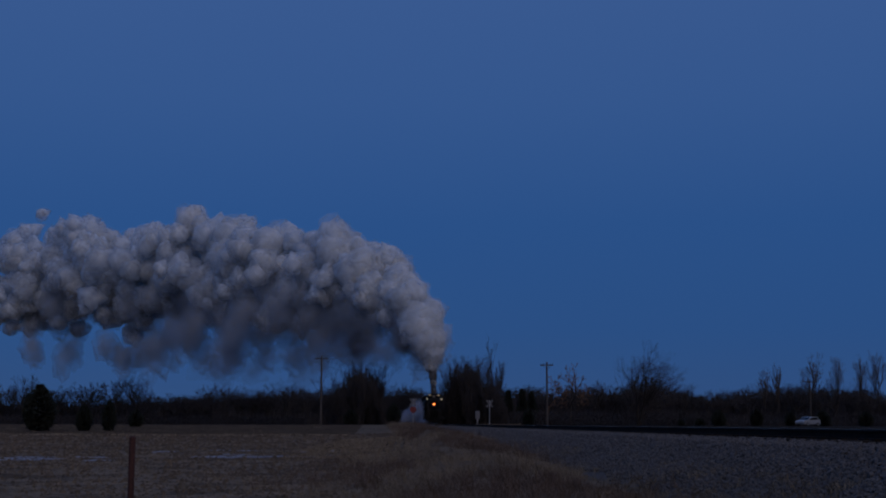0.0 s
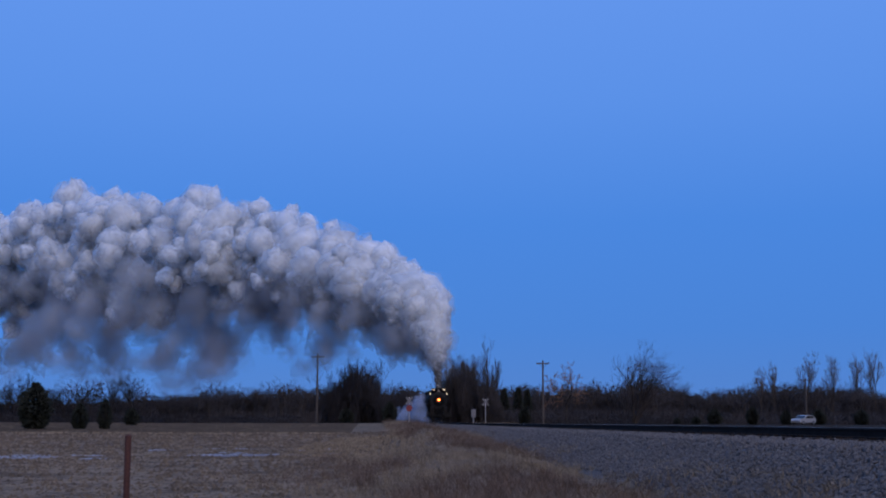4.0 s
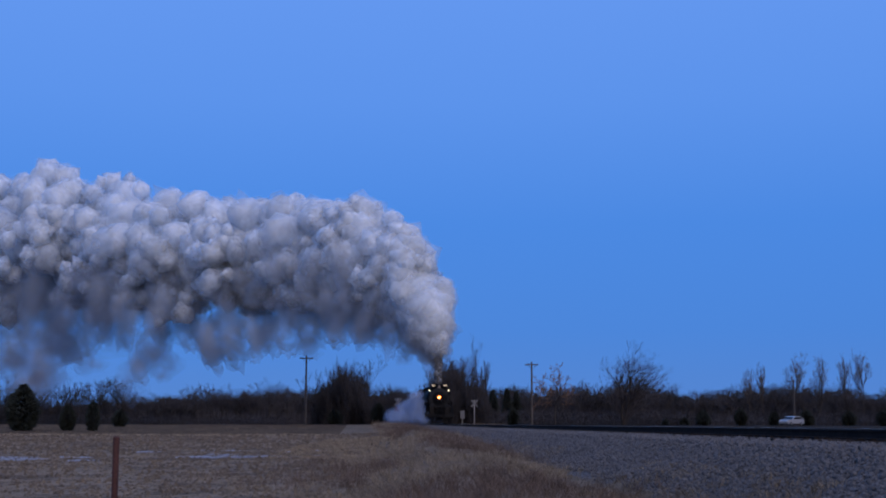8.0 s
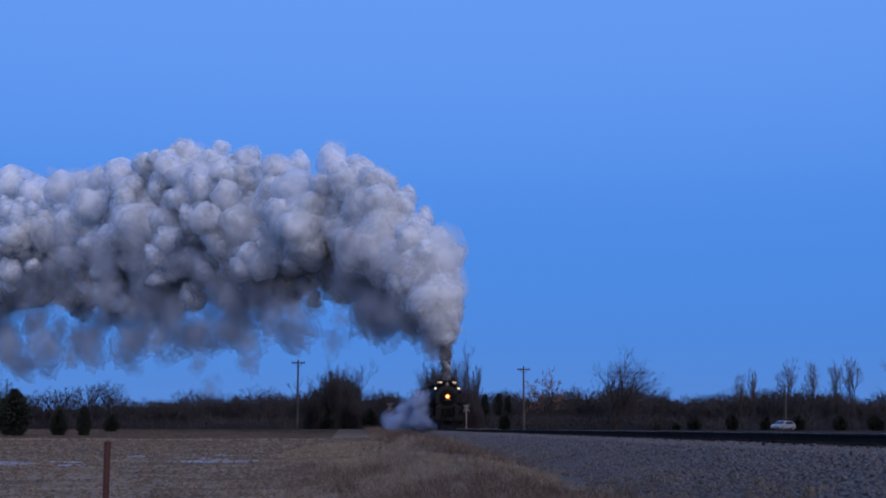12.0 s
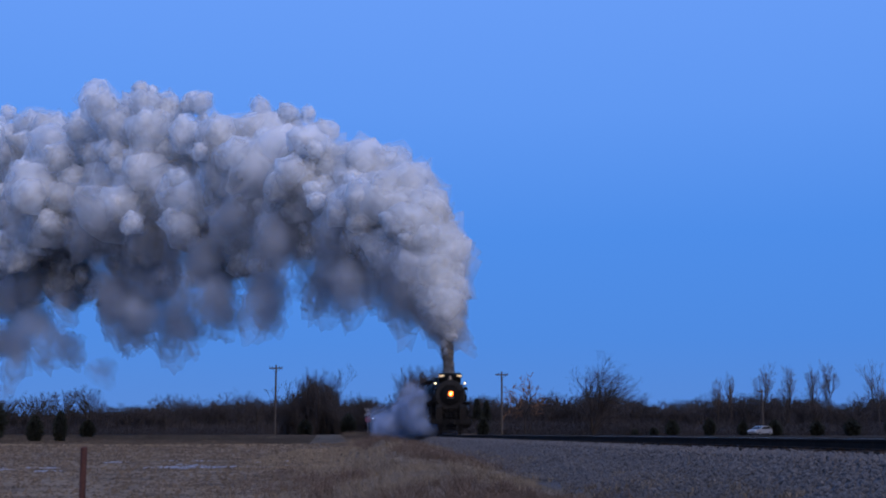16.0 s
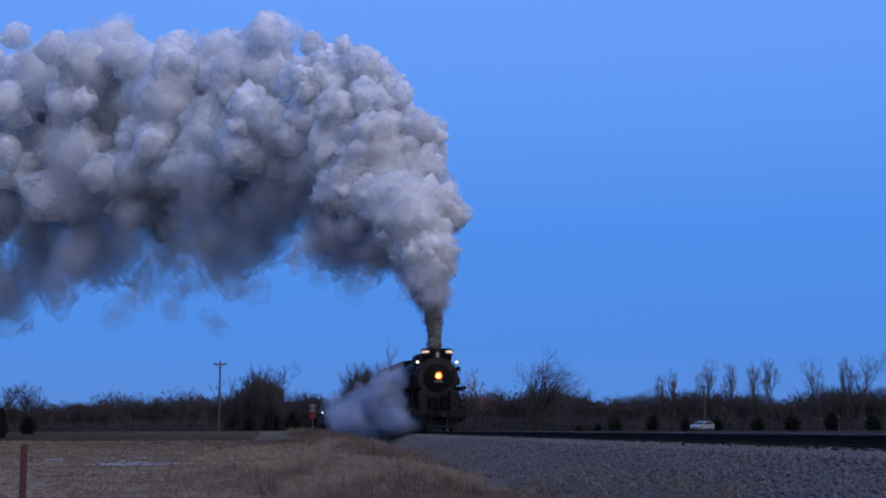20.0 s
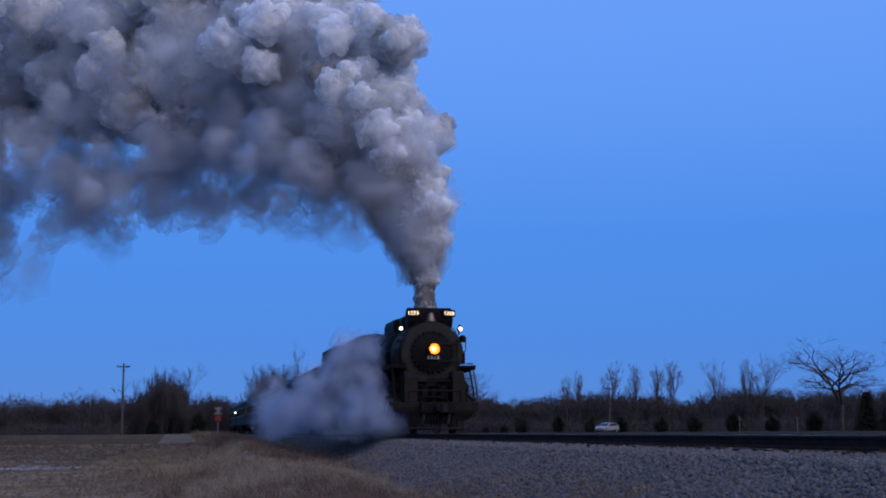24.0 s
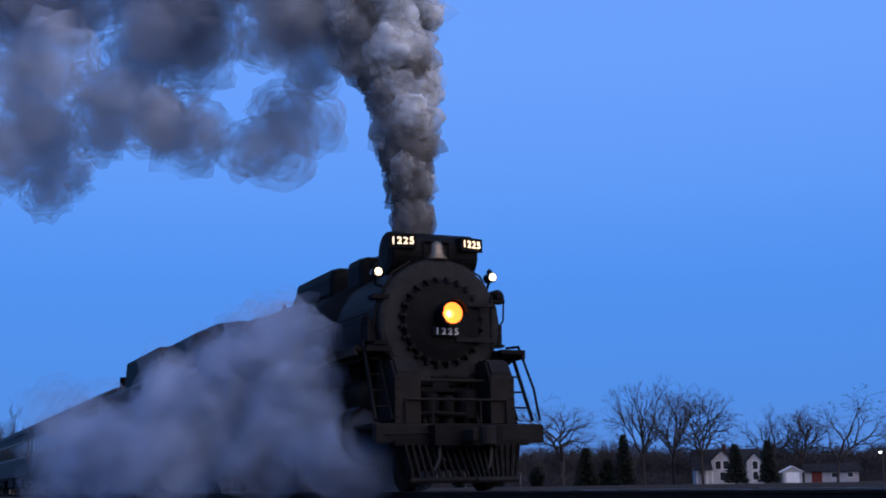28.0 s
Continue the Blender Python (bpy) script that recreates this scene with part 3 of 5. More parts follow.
def brush_belt(name, label, mat, stems, rng, per=26, thin=0.03):
    """Belt of leafless scrub: every stem (x, y, height, width) a fan of thin upright switches."""
    vs, fs = [], []
    for x, y, h, w in stems:
        z = gz(x, y) - 0.2
        for k in range(per):
            low = k < per // 3
            bx, by, bz = x + w * 0.22 * rng.gauss(0, 1), y + w * 0.22 * rng.gauss(0, 1), z + h * (0.0 if low else rng.uniform(0.3, 0.62))
            d = Vector((rng.gauss(0, 1), rng.gauss(0, 1), abs(rng.gauss(0.35, 0.8)) + 0.15)).normalized()
            ln = h * (rng.uniform(0.25, 0.5) if low else rng.uniform(0.2, 0.42))
            a = rng.uniform(0, 6.283)
            t = thin * rng.uniform(0.6, 1.6) * (1.6 if low else 1)
            cx, cy = t * math.cos(a), t * math.sin(a)
            sx = min(1.0, w / (0.6 * h))
            b = len(vs)
            vs += [(bx - cx, by - cy, bz), (bx + cx, by + cy, bz), (bx + d.x * ln * sx, by + d.y * ln * sx, bz + d.z * ln)]
            fs.append((b, b + 1, b + 2))
    return tagged(raw(name, vs, fs, mat), label, "scrub", kind="stuff")


SKYLINE = ((-24, 0.75), (-13, 0.72), (-9, 0.92), (-5.5, 1.08), (-2.4, 1.25), (5.4, 1.2), (6.2, 1.4), (7.5, 1.2), (8.5, 1.38), (11, 1.48), (12, 1.6), (13.3, 1.28), (14.2, 1.1),
           (15.5, 1.2), (17.3, 1.42), (19.4, 1.42), (20.5, 1.25), (21.7, 1.02), (23, 1.42), (25, 1.55), (27, 1.35), (30, 1.5), (33, 1.3), (55, 1.25))


def wood_height(a, r):
    """Height of the far wood at a heading and range."""
    for (a0, e0), (a1, e1) in zip(SKYLINE, SKYLINE[1:]):
        if a <= a1:
            break
    e = e0 + (e1 - e0) * min(1.0, max(0.0, (a - a0) / (a1 - a0)))
    return (r * math.tan(radians(e)) + 0.5) * 1.08


def wood_belt(name, label, mat, rng, spots, style, thin, forms=9, levels=4):
    """Many leafless trees at (x, y, height, width) as one mass."""
    st = dict(STYLE[style], levels=levels)
    base = [fit_limbs(skeleton_of(random.Random(900 + k), **st), 1.0, 1.0) for k in range(forms)]
    vs, fs = [], []
    for x, y, h, w in spots:
        q = Matrix.Rotation(rng.uniform(0, 6.283), 3, "Z")
        s = Vector((w, w, h))
        limbs = [((q @ p) * s, (q @ e) * s, lv + 1) for p, e, lv in rng.choice(base)]
        limb_faces(limbs, 0.016 * h, thin, levels + 1, vs, fs, (x, y, gz(x, y) - 0.3))
    return tagged(raw(name, vs, fs, mat), label, "wood", kind="stuff")


def build_woods():
    rng = random.Random(21)
    spots = []
    for k in range(1250):
        a = rng.uniform(-24, 52)
        r = rng.uniform(345, 405)
        clump = 1 + 0.16 * noise.noise((a * 1.1, 2, 0)) + 0.1 * noise.noise((a * 3.1, 7, 0))
        h = wood_height(a, r) * clump * rng.uniform(0.72, 1.06)
        spots.append((*polar(a, r), h, h * rng.uniform(0.5, 0.85)))
    wood_belt("far_wood", "dense leafless winter woodland at the edge of the fields", M["brush"], rng, spots, "field", 0.05)
    # low understorey that closes the wood
    vs, fs = [], []
    n = 1500
    for row in range(3):
        for k in range(n + 1):
            a = -26 + 80 * k / n
            r = 378 + 14 * row
            x, y = polar(a, r)
            h = wood_height(a, r) * (0.6 + 0.1 * row + 0.22 * noise.noise((a * 2.3, row, 0)) + 0.12 * noise.noise((a * 9, row, 3)) + rng.uniform(-0.06, 0.06))
            b = len(vs)
            vs += [(x, y, gz(x, y) - 1), (x * 1.004, y * 1.004, gz(x, y) + h)]
            if k:
                fs.append((b - 2, b, b + 1, b - 1))
    tagged(raw("undergrowth", vs, fs, M["brush"]), "dark tangled undergrowth within the far wood", "undergrowth", kind="stuff")
    # thickets at the crossing and scrub along the road
    spots = []
    for a0, a1, r0, r1, h, cnt in ((-1.95, 0.55, 205, 232, 7.4, 95), (0.2, 2.4, 250, 275, 6.0, 50), (2.7, 5.6, 230, 255, 9.5, 80)):
        for k in range(cnt):
            a = rng.uniform(a0, a1)
            edge = min(1, 0.35 + 2.4 * min(a - a0, a1 - a) / (a1 - a0)) * (1 + 0.3 * noise.noise((a * 2.2, 3, 0)))
            g = h * edge * rng.uniform(0.6, 1.1)
            spots.append((*polar(a, rng.uniform(r0, r1)), g, g * rng.uniform(0.35, 0.55)))
    wood_belt("thicket", "brown leafless thicket near the road crossing", M["brush"], rng, spots, "thicket", 0.03)
    stems = []
    for a0, a1, r0, r1, h, cnt in ((-1.9, 0.5, 208, 230, 4.6, 260), (2.7, 5.5, 232, 250, 5.0, 260), (5.5, 14, 250, 300, 4.2, 420), (-16, -3, 260, 310, 2.8, 380), (14, 33, 255, 300, 3.8, 560)):
        for k in range(cnt):
            a = rng.uniform(a0, a1)
            stems.append((*polar(a, rng.uniform(r0, r1)), h * rng.uniform(0.5, 1.1), 2.6))
    brush_belt("scrub", "dark leafless scrub along the far road", M["brush"], stems, rng, 60, 0.04)
    # trees that stand out, by heading, range, height and crown width
    label = "leafless grey-brown tree at the field's far edge"
    for a, r, h, w, seed in ((-15.9, 290, 9.2, 7, 1), (-14.7, 300, 9.6, 7, 2), (-13.2, 305, 7.4, 6, 3), (-12.2, 300, 7.6, 6, 41), (-10.95, 290, 9.0, 6.5, 4), (-10.0, 286, 9.2, 8, 5),
                             (-8.6, 330, 7.0, 6, 42), (-6.9, 320, 8.4, 7, 6), (-5.9, 325, 8.8, 7, 7), (-5.1, 325, 7.8, 6, 43), (-3.9, 320, 9.4, 7, 8), (-3.1, 330, 8.8, 6.5, 9)):
        bare_tree("bare_tree", *polar(a, r), label, h, w, 0.2, "field", seed, group="field-edge trees")
    more = random.Random(404)
    for k in range(30):
        a = -16.5 + 13.8 * (k + more.random()) / 30
        bare_tree("bare_tree", *polar(a, more.uniform(300, 345)), label, more.uniform(5.6, 9.0), more.uniform(4.5, 7.5), 0.15, "field", 200 + k, group="field-edge trees")
    for k in range(26):
        a = 8.5 + 22.5 * (k + more.random()) / 26
        r = more.uniform(325, 345)
        bare_tree("wood_tree", *polar(a, r), "leafless tree among the far wood", wood_height(a, r) * more.uniform(0.88, 1.1), more.uniform(5, 8), 0.17, "field", 300 + k, group="trees of the far wood")
    for a, r, h, w, seed in ((-1.5, 214, 7.8, 5.5, 11), (-0.75, 216, 9.2, 5.5, 12), (-0.1, 220, 9.9, 5.5, 13), (0.32, 224, 8.8, 4.0, 44)):
        bare_tree("thicket_tree", *polar(a, r), "twiggy brown leafless tree in the thicket by the crossing", h, w, 0.13, "thicket", seed, twig="brush", group="crossing thicket", thin=0.02)
    for a, r, h, w, seed in ((2.95, 250, 8.6, 6, 45), (3.5, 240, 10.4, 6, 14), (4.05, 240, 11.2, 6, 15), (4.6, 240, 11.4, 5.5, 16), (5.25, 245, 12.6, 3.6, 17)):
        bare_tree("thicket_tree", *polar(a, r), "tall twiggy leafless tree behind the crossing", h, w, 0.14, "thicket", seed, group="crossing thicket", thin=0.02)
    bare_tree("young_oak", *polar(8.42, 205), "young oak holding brown leaves near a utility pole", 8.0, 7.6, 0.15, "young", 18, twig="leaf", thin=0.05)
    bare_tree("windswept_tree", *polar(11.3, 250), "wide leafless tree with long upswept limbs above the brush", 11.8, 13.0, 0.26, "windswept", 19, thin=0.022)
    for k, (a, h, w) in enumerate(((16.6, 12.6, 3.2), (17.15, 13.4, 2.6), (18.35, 15.4, 6.4), (19.5, 15.2, 5.2), (20.42, 14.8, 4.4), (21.2, 16.2, 5.2), (23.1, 16.0, 7.0), (24.2, 15.4, 3.8), (24.85, 17.2, 7.2))):
        bare_tree("poplar", *polar(a, 330), "tall slender leafless poplar above the wood", h, w, 0.16, "poplar", 50 + k, twig="pale", group="row of poplars", thin=0.03)
    bare_tree("oak", *polar(28.0, 225), "broad round-crowned leafless oak beside the road", 13.0, 21.0, 0.36, "oak", 70, thin=0.022)
    for a, r, h, w, seed, style in ((31.45, 232, 16.6, 7.5, 71, "yard"), (32.7, 240, 15.6, 10.5, 72, "yard"), (33.9, 232, 14.8, 12, 73, "oak"), (36.9, 250, 11.8, 9, 74, "oak"),
                                    (38.0, 252, 12.2, 8.5, 75, "yard"), (39.35, 236, 13.0, 13, 76, "oak"), (42.2, 260, 11.5, 7, 77, "yard"), (43.2, 260, 12.0, 6.5, 78, "yard"), (44.6, 250, 11.6, 8, 79, "oak")):
        bare_tree("yard_tree", *polar(a, r), "large leafless tree in the farmhouse yard", h, w * 1.3, 0.27, style, seed, group="yard trees", thin=0.027)
    for a, r, h, w, seed in ((-14.0, 120, 3.95, 3.2, 1), (-12.2, 122, 2.3, 1.7, 2), (-11.2, 121, 2.7, 1.5, 3), (-10.1, 150, 1.9, 1.9, 18)):
        evergreen("cedar", *polar(a, r), "dark bushy cedar standing alone in the field", h, w, seed, 0.5, "field cedars")
    for a, r, h, w, seed in ((-1.05, 186, 2.2, 2.4, 4), (0.8, 180, 3.0, 2.4, 5), (6.62, 200, 2.6, 2.2, 6), (14.67, 232, 2.7, 2.8, 7), (16.23, 235, 3.0, 2.7, 8),
                             (17.6, 238, 2.5, 2.3, 9), (13.9, 235, 1.4, 2.0, 10), (18.9, 245, 2.8, 3.2, 11), (20.6, 240, 2.6, 3.0, 12), (22.0, 240, 2.9, 3.4, 13), (23.6, 240, 3.4, 3.4, 14), (26.9, 240, 3.4, 3.4, 15),
                             (25.2, 245, 2.7, 3.2, 16), (13.1, 235, 1.2, 1.6, 17)):
        evergreen("cedar_bush", *polar(a, r), "dark green cedar bush beside the road", h, w, seed, 0.5, "roadside cedars")
    for a, r, h, w, seed in ((30.62, 222, 8.2, 4.4, 20), (29.0, 232, 6.4, 5.0, 21), (35.25, 220, 6.2, 4.4, 22), (36.6, 222, 6.8, 4.0, 23), (29.9, 236, 4.5, 5.0, 27), (5.75, 330, 8.6, 5.0, 24), (6.35, 335, 9.0, 4.6, 25), (6.75, 340, 8.6, 4.6, 26)):
        evergreen("spruce", *polar(a, r), "dark conical spruce among the bare trees", h, w, seed, 1.0, "dark spruces")


# ---- roadside things ----
def utility_pole(a, r, h, arm=1.9, label="weathered wooden utility pole with one crossarm"):
    x, y = polar(a, r)
    t = thing("utility_pole", x, y, gz(x, y) - 0.1, label, "utility pole", "utility poles")
    part("pole", cyl((0, 0, 0), (0, 0, h), 0.17, 0.12, 10), M["wood"], t)
    part("crossarm", box(-arm / 2, arm / 2, -0.06, 0.06, h - 0.55, h - 0.38, 0.01), M["wood"], t)
    for s in (-1, 1):
        part("brace", cyl((s * arm * 0.33, -0.07, h - 0.5), (0, -0.13, h - 1.15), 0.02, seg=5), M["worn"], t)
    for s in (-0.9, -0.5, 0.5, 0.9):
        part("insulator", lathe([(0, .03), (.05, .05), (.1, .035), (.14, .05), (.18, .02)], "z", 8, (s * arm / 2, 0, h - 0.38)), M["glass"], t)
    return t


def crossing_sign(a, r, h, stop):
    x, y = polar(a, r)
    t = thing("crossing_sign", x, y, gz(x, y) - 0.05, "white railway crossbuck on a steel post" + (" with a red stop sign" if stop else " seen from behind"), "road sign", "crossing signs")
    part("post", cyl((0, 0, 0), (0, 0, h), 0.05, seg=8), M["steel"], t)
    for s in (-1, 1):
        bm = box(-0.6, 0.6, -0.015, 0.015, -0.115, 0.115)
        bm.transform(pose(0, -0.06 - 0.02 * (s > 0), h - 0.45, 0, 48 * s, 0))
        part("crossbuck_board", bm, M["signwhite"], t)
    if stop:
        bm = cyl((0, -0.07, h - 1.35), (0, -0.05, h - 1.35), 0.4, seg=8)
        part("stop_sign", bm, M["signred"], t, "red octagonal stop sign")
    return t


def fence_post():
    x, y = polar(-10.21, 13.0)
    t = thing("fence_post", x, y, gz(x, y) - 0.2, "rusty red-brown round steel post in the field", "post")
    top = 0.08 - 13.0 * math.tan(radians(0.55)) - gz(x, y) + 0.2
    part("pipe", cyl((0, 0, 0), (0, 0, top - 0.03), 0.031, seg=16), M["rust"], t)
    part("cap", lathe([(0, .0325), (.02, .0325), (.03, .024), (.034, .01)], "z", 16, (0, 0, top - 0.034)), M["rust"], t)


def relay_box():
    x, y = polar(4.42, 172)
    t = thing("relay_cabinet", x, y, gz(x, y), "small white signal cabinet beside the crossing", "cabinet")
    part("body", box(-.28, .28, -.25, .25, .75, 1.75, .02), M["signwhite"], t)
    part("lid", box(-.32, .32, -.29, .29, 1.75, 1.8, .01), M["signwhite"], t)
    part("leg", cyl((0, 0, -.1), (0, 0, .75), .06, seg=8), M["steel"], t)


def parked_car():
    x, y = polar(18.3, 212)
    t = thing("car", x, y, -0.02 + gz(x, y), "silver hatchback standing on the road beside the trees", "car", rz=38)
    side = [(-2.15, .35), (-2.2, .7), (-2.0, .92), (-1.1, 1.0), (-.35, 1.45), (.3, 1.52), (1.3, 1.48), (1.95, 1.1), (2.12, .95), (2.15, .4)]
    part("body", prism(side, -.86, .86, "y", bevel=.05), M["paint"], t)
    part("windscreen", prism([(-1.12, 1.0), (-.42, 1.42), (-.36, 1.44), (-1.2, 1.02)], -.7, .7, "y"), M["glass"], t)
    for s in (-1, 1):
        part("side_window", prism([(-.85, 1.02), (-.3, 1.38), (1.2, 1.4), (1.6, 1.05)], s * .865, s * .872, "y"), M["glass"], t)
        part("headlight", lathe([(0, .05), (.04, .12), (.09, .1)], "x", 10, (-2.2, s * .62, .72)), M["white"], t)
    part("rear_window", prism([(1.4, 1.42), (1.9, 1.1), (1.96, 1.1), (1.46, 1.42)], -.65, .65, "y"), M["glass"], t)
    for u in (-1.35, 1.35):
        for s in (-1, 1):
            w = part("wheel", lathe([(-.1, .2), (-.1, .3), (-.06, .33), (.06, .33), (.1, .3), (.1, .2)], "y", 16, (u, s * .8, .33)), M["rubber"], t)
            part("rim", lathe([(-.02, .05), (0, .2), (.02, .2)], "y", 12, (u, s * .9, .33)), M["steel"], w)


def gable_house(t, x0, x1, y0, y1, h, rise, wall="siding", roof="shingle", along="x"):
    """Walls and a roof with eaves; the ridge runs along x or y."""
    part("wall", box(x0, x1, y0, y1, -.3, h), M[wall], t)
    if along == "x":
        m = (y0 + y1) / 2
        part("gable", prism([(y0, h), (y1, h), (m, h + rise)], x0, x1, "x"), M[wall], t)
        for a, b in ((y0 - .35, m), (y1 + .35, m)):
            k = rise / (m - y0)
            part("roof", prism([(a, h - .35 * k), (b, h + rise), (b, h + rise + .16), (a, h - .35 * k + .14)], x0 - .3, x1 + .3, "x"), M[roof], t)
    else:
        m = (x0 + x1) / 2
        part("gable", prism([(x0, h), (x1, h), (m, h + rise)], y0, y1, "y"), M[wall], t)
        for a, b in ((x0 - .35, m), (x1 + .35, m)):
            k = rise / (m - x0)
            part("roof", prism([(a, h - .35 * k), (b, h + rise), (b, h + rise + .16), (a, h - .35 * k + .14)], y0 - .3, y1 + .3, "y"), M[roof], t)


def house_window(t, x, y, z, w=.9, h=1.4):
    f = part("window", box(x - w / 2 - .1, x + w / 2 + .1, y - .05, y + .02, z - .1, z + h + .1, .01), M["white"], t)
    part("pane", box(x - w / 2, x + w / 2, y - .07, y - .04, z, z + h), M["glass"], f)


def build_farm():
    x, y = polar(34.9, 238)
    t = thing("farmhouse", x, y, gz(x, y), "pale two-storey farmhouse with dark roofs and a porch", "house", rz=-30)
    gable_house(t, -5.6, 5.6, 0, 6, 4.0, 1.9, along="x")
    gable_house(t, -2.8, 0.9, -2.6, 0, 4.0, 1.7, along="y")
    gable_house(t, 3.2, 5.9, -2.2, 0, 3.8, 1.4, along="y")
    part("wing_wall", box(-5.7, -2.9, -3.0, 0.0, -.3, 2.3), M["siding"], t)
    part("porch_roof", prism([(-5.0, 2.3), (.2, 4.6), (.2, 4.75), (-5.0, 2.45)], -6.2, -2.8, "x"), M["shingle"], t, "long dark sloping porch roof")
    for px in (-5.5, -4.6, -3.8, -2.9):
        part("porch_post", box(px - .07, px + .07, -4.9, -4.76, -.2, 2.5), M["white"], t)
    part("chimney", box(-.5, .2, 2.6, 3.3, 5.2, 6.9), M["rust"], t)
    for wx, wy, wz in ((-1.7, -2.6, 2.5), (-.4, -2.6, 2.5), (-1.0, -2.6, .6), (4.6, -2.2, 2.4), (4.6, -2.2, .6), (2.1, 0, 2.4), (2.1, 0, .6), (-4.4, 0, 2.5), (-3.6, 0, .7)):
        house_window(t, wx, wy, wz)
    part("door", box(-5.2, -4.4, -.06, .02, 0, 2.05), M["glass"], t)
    x, y = polar(37.55, 236)
    g = thing("garage", x, y, gz(x, y), "small white garage with a gable roof", "garage", rz=-32)
    gable_house(g, -1.6, 1.6, 0, 5, 1.9, .8, roof="white", along="y")
    part("garage_door", box(-1.1, 1.1, -.05, .02, 0, 1.75), M["white"], g)
    x, y = polar(39.1, 246)
    s = thing("shed", x, y, gz(x, y), "long low white shed with a dark roof and red doors", "shed", rz=-38)
    gable_house(s, -4.6, 4.6, 0, 5, 1.9, 1.2, along="x")
    part("door", box(-3.4, -1.6, -.06, .02, 0, 1.8), M["barn"], s, "red double door")
    for wx in (0.5, 3.2):
        house_window(s, wx, 0, .8, .9, .8)
    x, y = polar(41.15, 240)
    p = thing("yard_lamp", x, y, gz(x, y), "lit white lamp on a pole in the farmyard", "street lamp")
    part("pole", cyl((0, 0, 0), (0, 0, 5.0), .1, .07, 8), M["wood"], p)
    part("arm", cyl((0, 0, 4.8), (-.7, -.3, 5.0), .03, seg=6), M["steel"], p)
    part("lamp_head", lathe([(0, .1), (.1, .2), (.2, .22), (.26, .1)], "z", 12, (-.7, -.3, 4.75)), M["farlamp"], p, "glowing white lamp")
    for a, r in ((23.85, 215), (26.2, 212)):
        x, y = polar(a, r)
        q = thing("road_marker", x, y, gz(x, y), "small pale round marker sign on a thin post", "road sign", "road markers")
        part("post", cyl((0, 0, 0), (0, 0, 2.3), .03, seg=6), M["steel"], q)
        part("plate", cyl((0, -.06, 2.1), (0, -.03, 2.1), .27, seg=14), M["asphalt"], q)


def build_road():
    vs, fs = [], []
    for k in range(120):
        x = -160 + k * 3
        for dy in (-3.2, 3.2):
            vs.append((x, 168 + dy, gz(x, 168 + dy) + 0.012))
    for k in range(119):
        if abs(-160 + k * 3 + 1.5 - TRACK) > 3:
            fs.append((2 * k, 2 * k + 2, 2 * k + 3, 2 * k + 1))
    tagged(raw("road", vs, fs, M["asphalt"]), "narrow country road that crosses the railway", "road", kind="structure")
    for s in (-1.35, 0, 1.35):
        p = mesh_ob("crossing_panel", box(TRACK + s - .62, TRACK + s + .62, 164.6, 171.4, -.3, -.008, .01), M["asphalt"])
        tagged(p, "flat dark crossing panel between the rails", "crossing panel", "crossing panels", "structure")


def snow_patches():
    """Thin leftover snow in the furrows, one ragged sheet a patch."""
    rng = random.Random(3)
    vs, fs = [], []
    for a, r, w, d in ((-14.6, 56, 3.2, .9), (-13.2, 55, 2.2, .7), (-11.4, 57, 1.6, .5), (-7.2, 58, 3.0, 1.0), (-6.0, 60, 1.8, .7), (-4.6, 57, 2.2, .9), (-3.2, 58, 1.8, .7), (-1.8, 59, 1.4, .6),
                       (-16.5, 62, 3.0, .8), (-9.3, 64, 1.6, .5), (-2.4, 64, 1.0, .5), (-5.2, 66, 1.8, .5)):
        x0, y0 = polar(a, r)
        for k in range(3):
            cx, cy = x0 + rng.gauss(0, w * .5), y0 + rng.gauss(0, d)
            b = len(vs)
            n = 12
            for j in range(n):
                q = 2 * math.pi * j / n
                rad = rng.uniform(.4, 1.0)
                px, py = cx + math.cos(q) * w * .4 * rad, cy + math.sin(q) * d * 1.5 * rad
                vs.append((px, py, gz(px, py) + .02))
            vs.append((cx, cy, gz(cx, cy) + .05))
            fs += [(b + j, b + (j + 1) % n, b + n) for j in range(n)]
    tagged(raw("snow_patches", vs, fs, M["snow"]), "thin bluish white snow patches left in the furrows", "snow", kind="stuff")


# ---- the train: local y runs back from the headlight, z up from the rail ----
def wheelset(name, parent, y, r, tread, spokes, mat="iron"):
    """An axle with two spoked or disc wheels."""
    ax = part(name, cyl((-0.78, 0, 0), (0.78, 0, 0), 0.09, seg=10), M[mat], parent)
    ax.matrix_basis = pose(0, y, r)
    for s in (-1, 1):
        w = part("wheel", lathe([(s * .69, r * .86), (s * .66, r + .028), (s * .70, r + .026), (s * .71, r), (s * .82, r - .005), (s * .82, r * .86)], "x", 28), M["worn"], ax)
        if spokes:
            bm = cyl((s * .70, 0, 0), (s * .84, 0, 0), r * .22, seg=14)
            for k in range(spokes):
                a = 2 * math.pi * k / spokes
                bm = cyl((s * .76, r * .15 * math.cos(a), r * .15 * math.sin(a)), (s * .76, r * .88 * math.cos(a), r * .88 * math.sin(a)), r * .06, r * .045, 6, bm)
            bm = box(s * .72, s * .83, -.18 * r, .18 * r, .3 * r, .84 * r, .01, bm)
            part("spokes", bm, M[mat], ax)
        else:
            part("disc", cyl((s * .72, 0, 0), (s * .80, 0, 0), r * .9, seg=24), M[mat], ax)
        part("hub", cyl((s * .8, 0, 0), (s * .9, 0, 0), r * .2, seg=12), M["worn"], ax)
    return ax


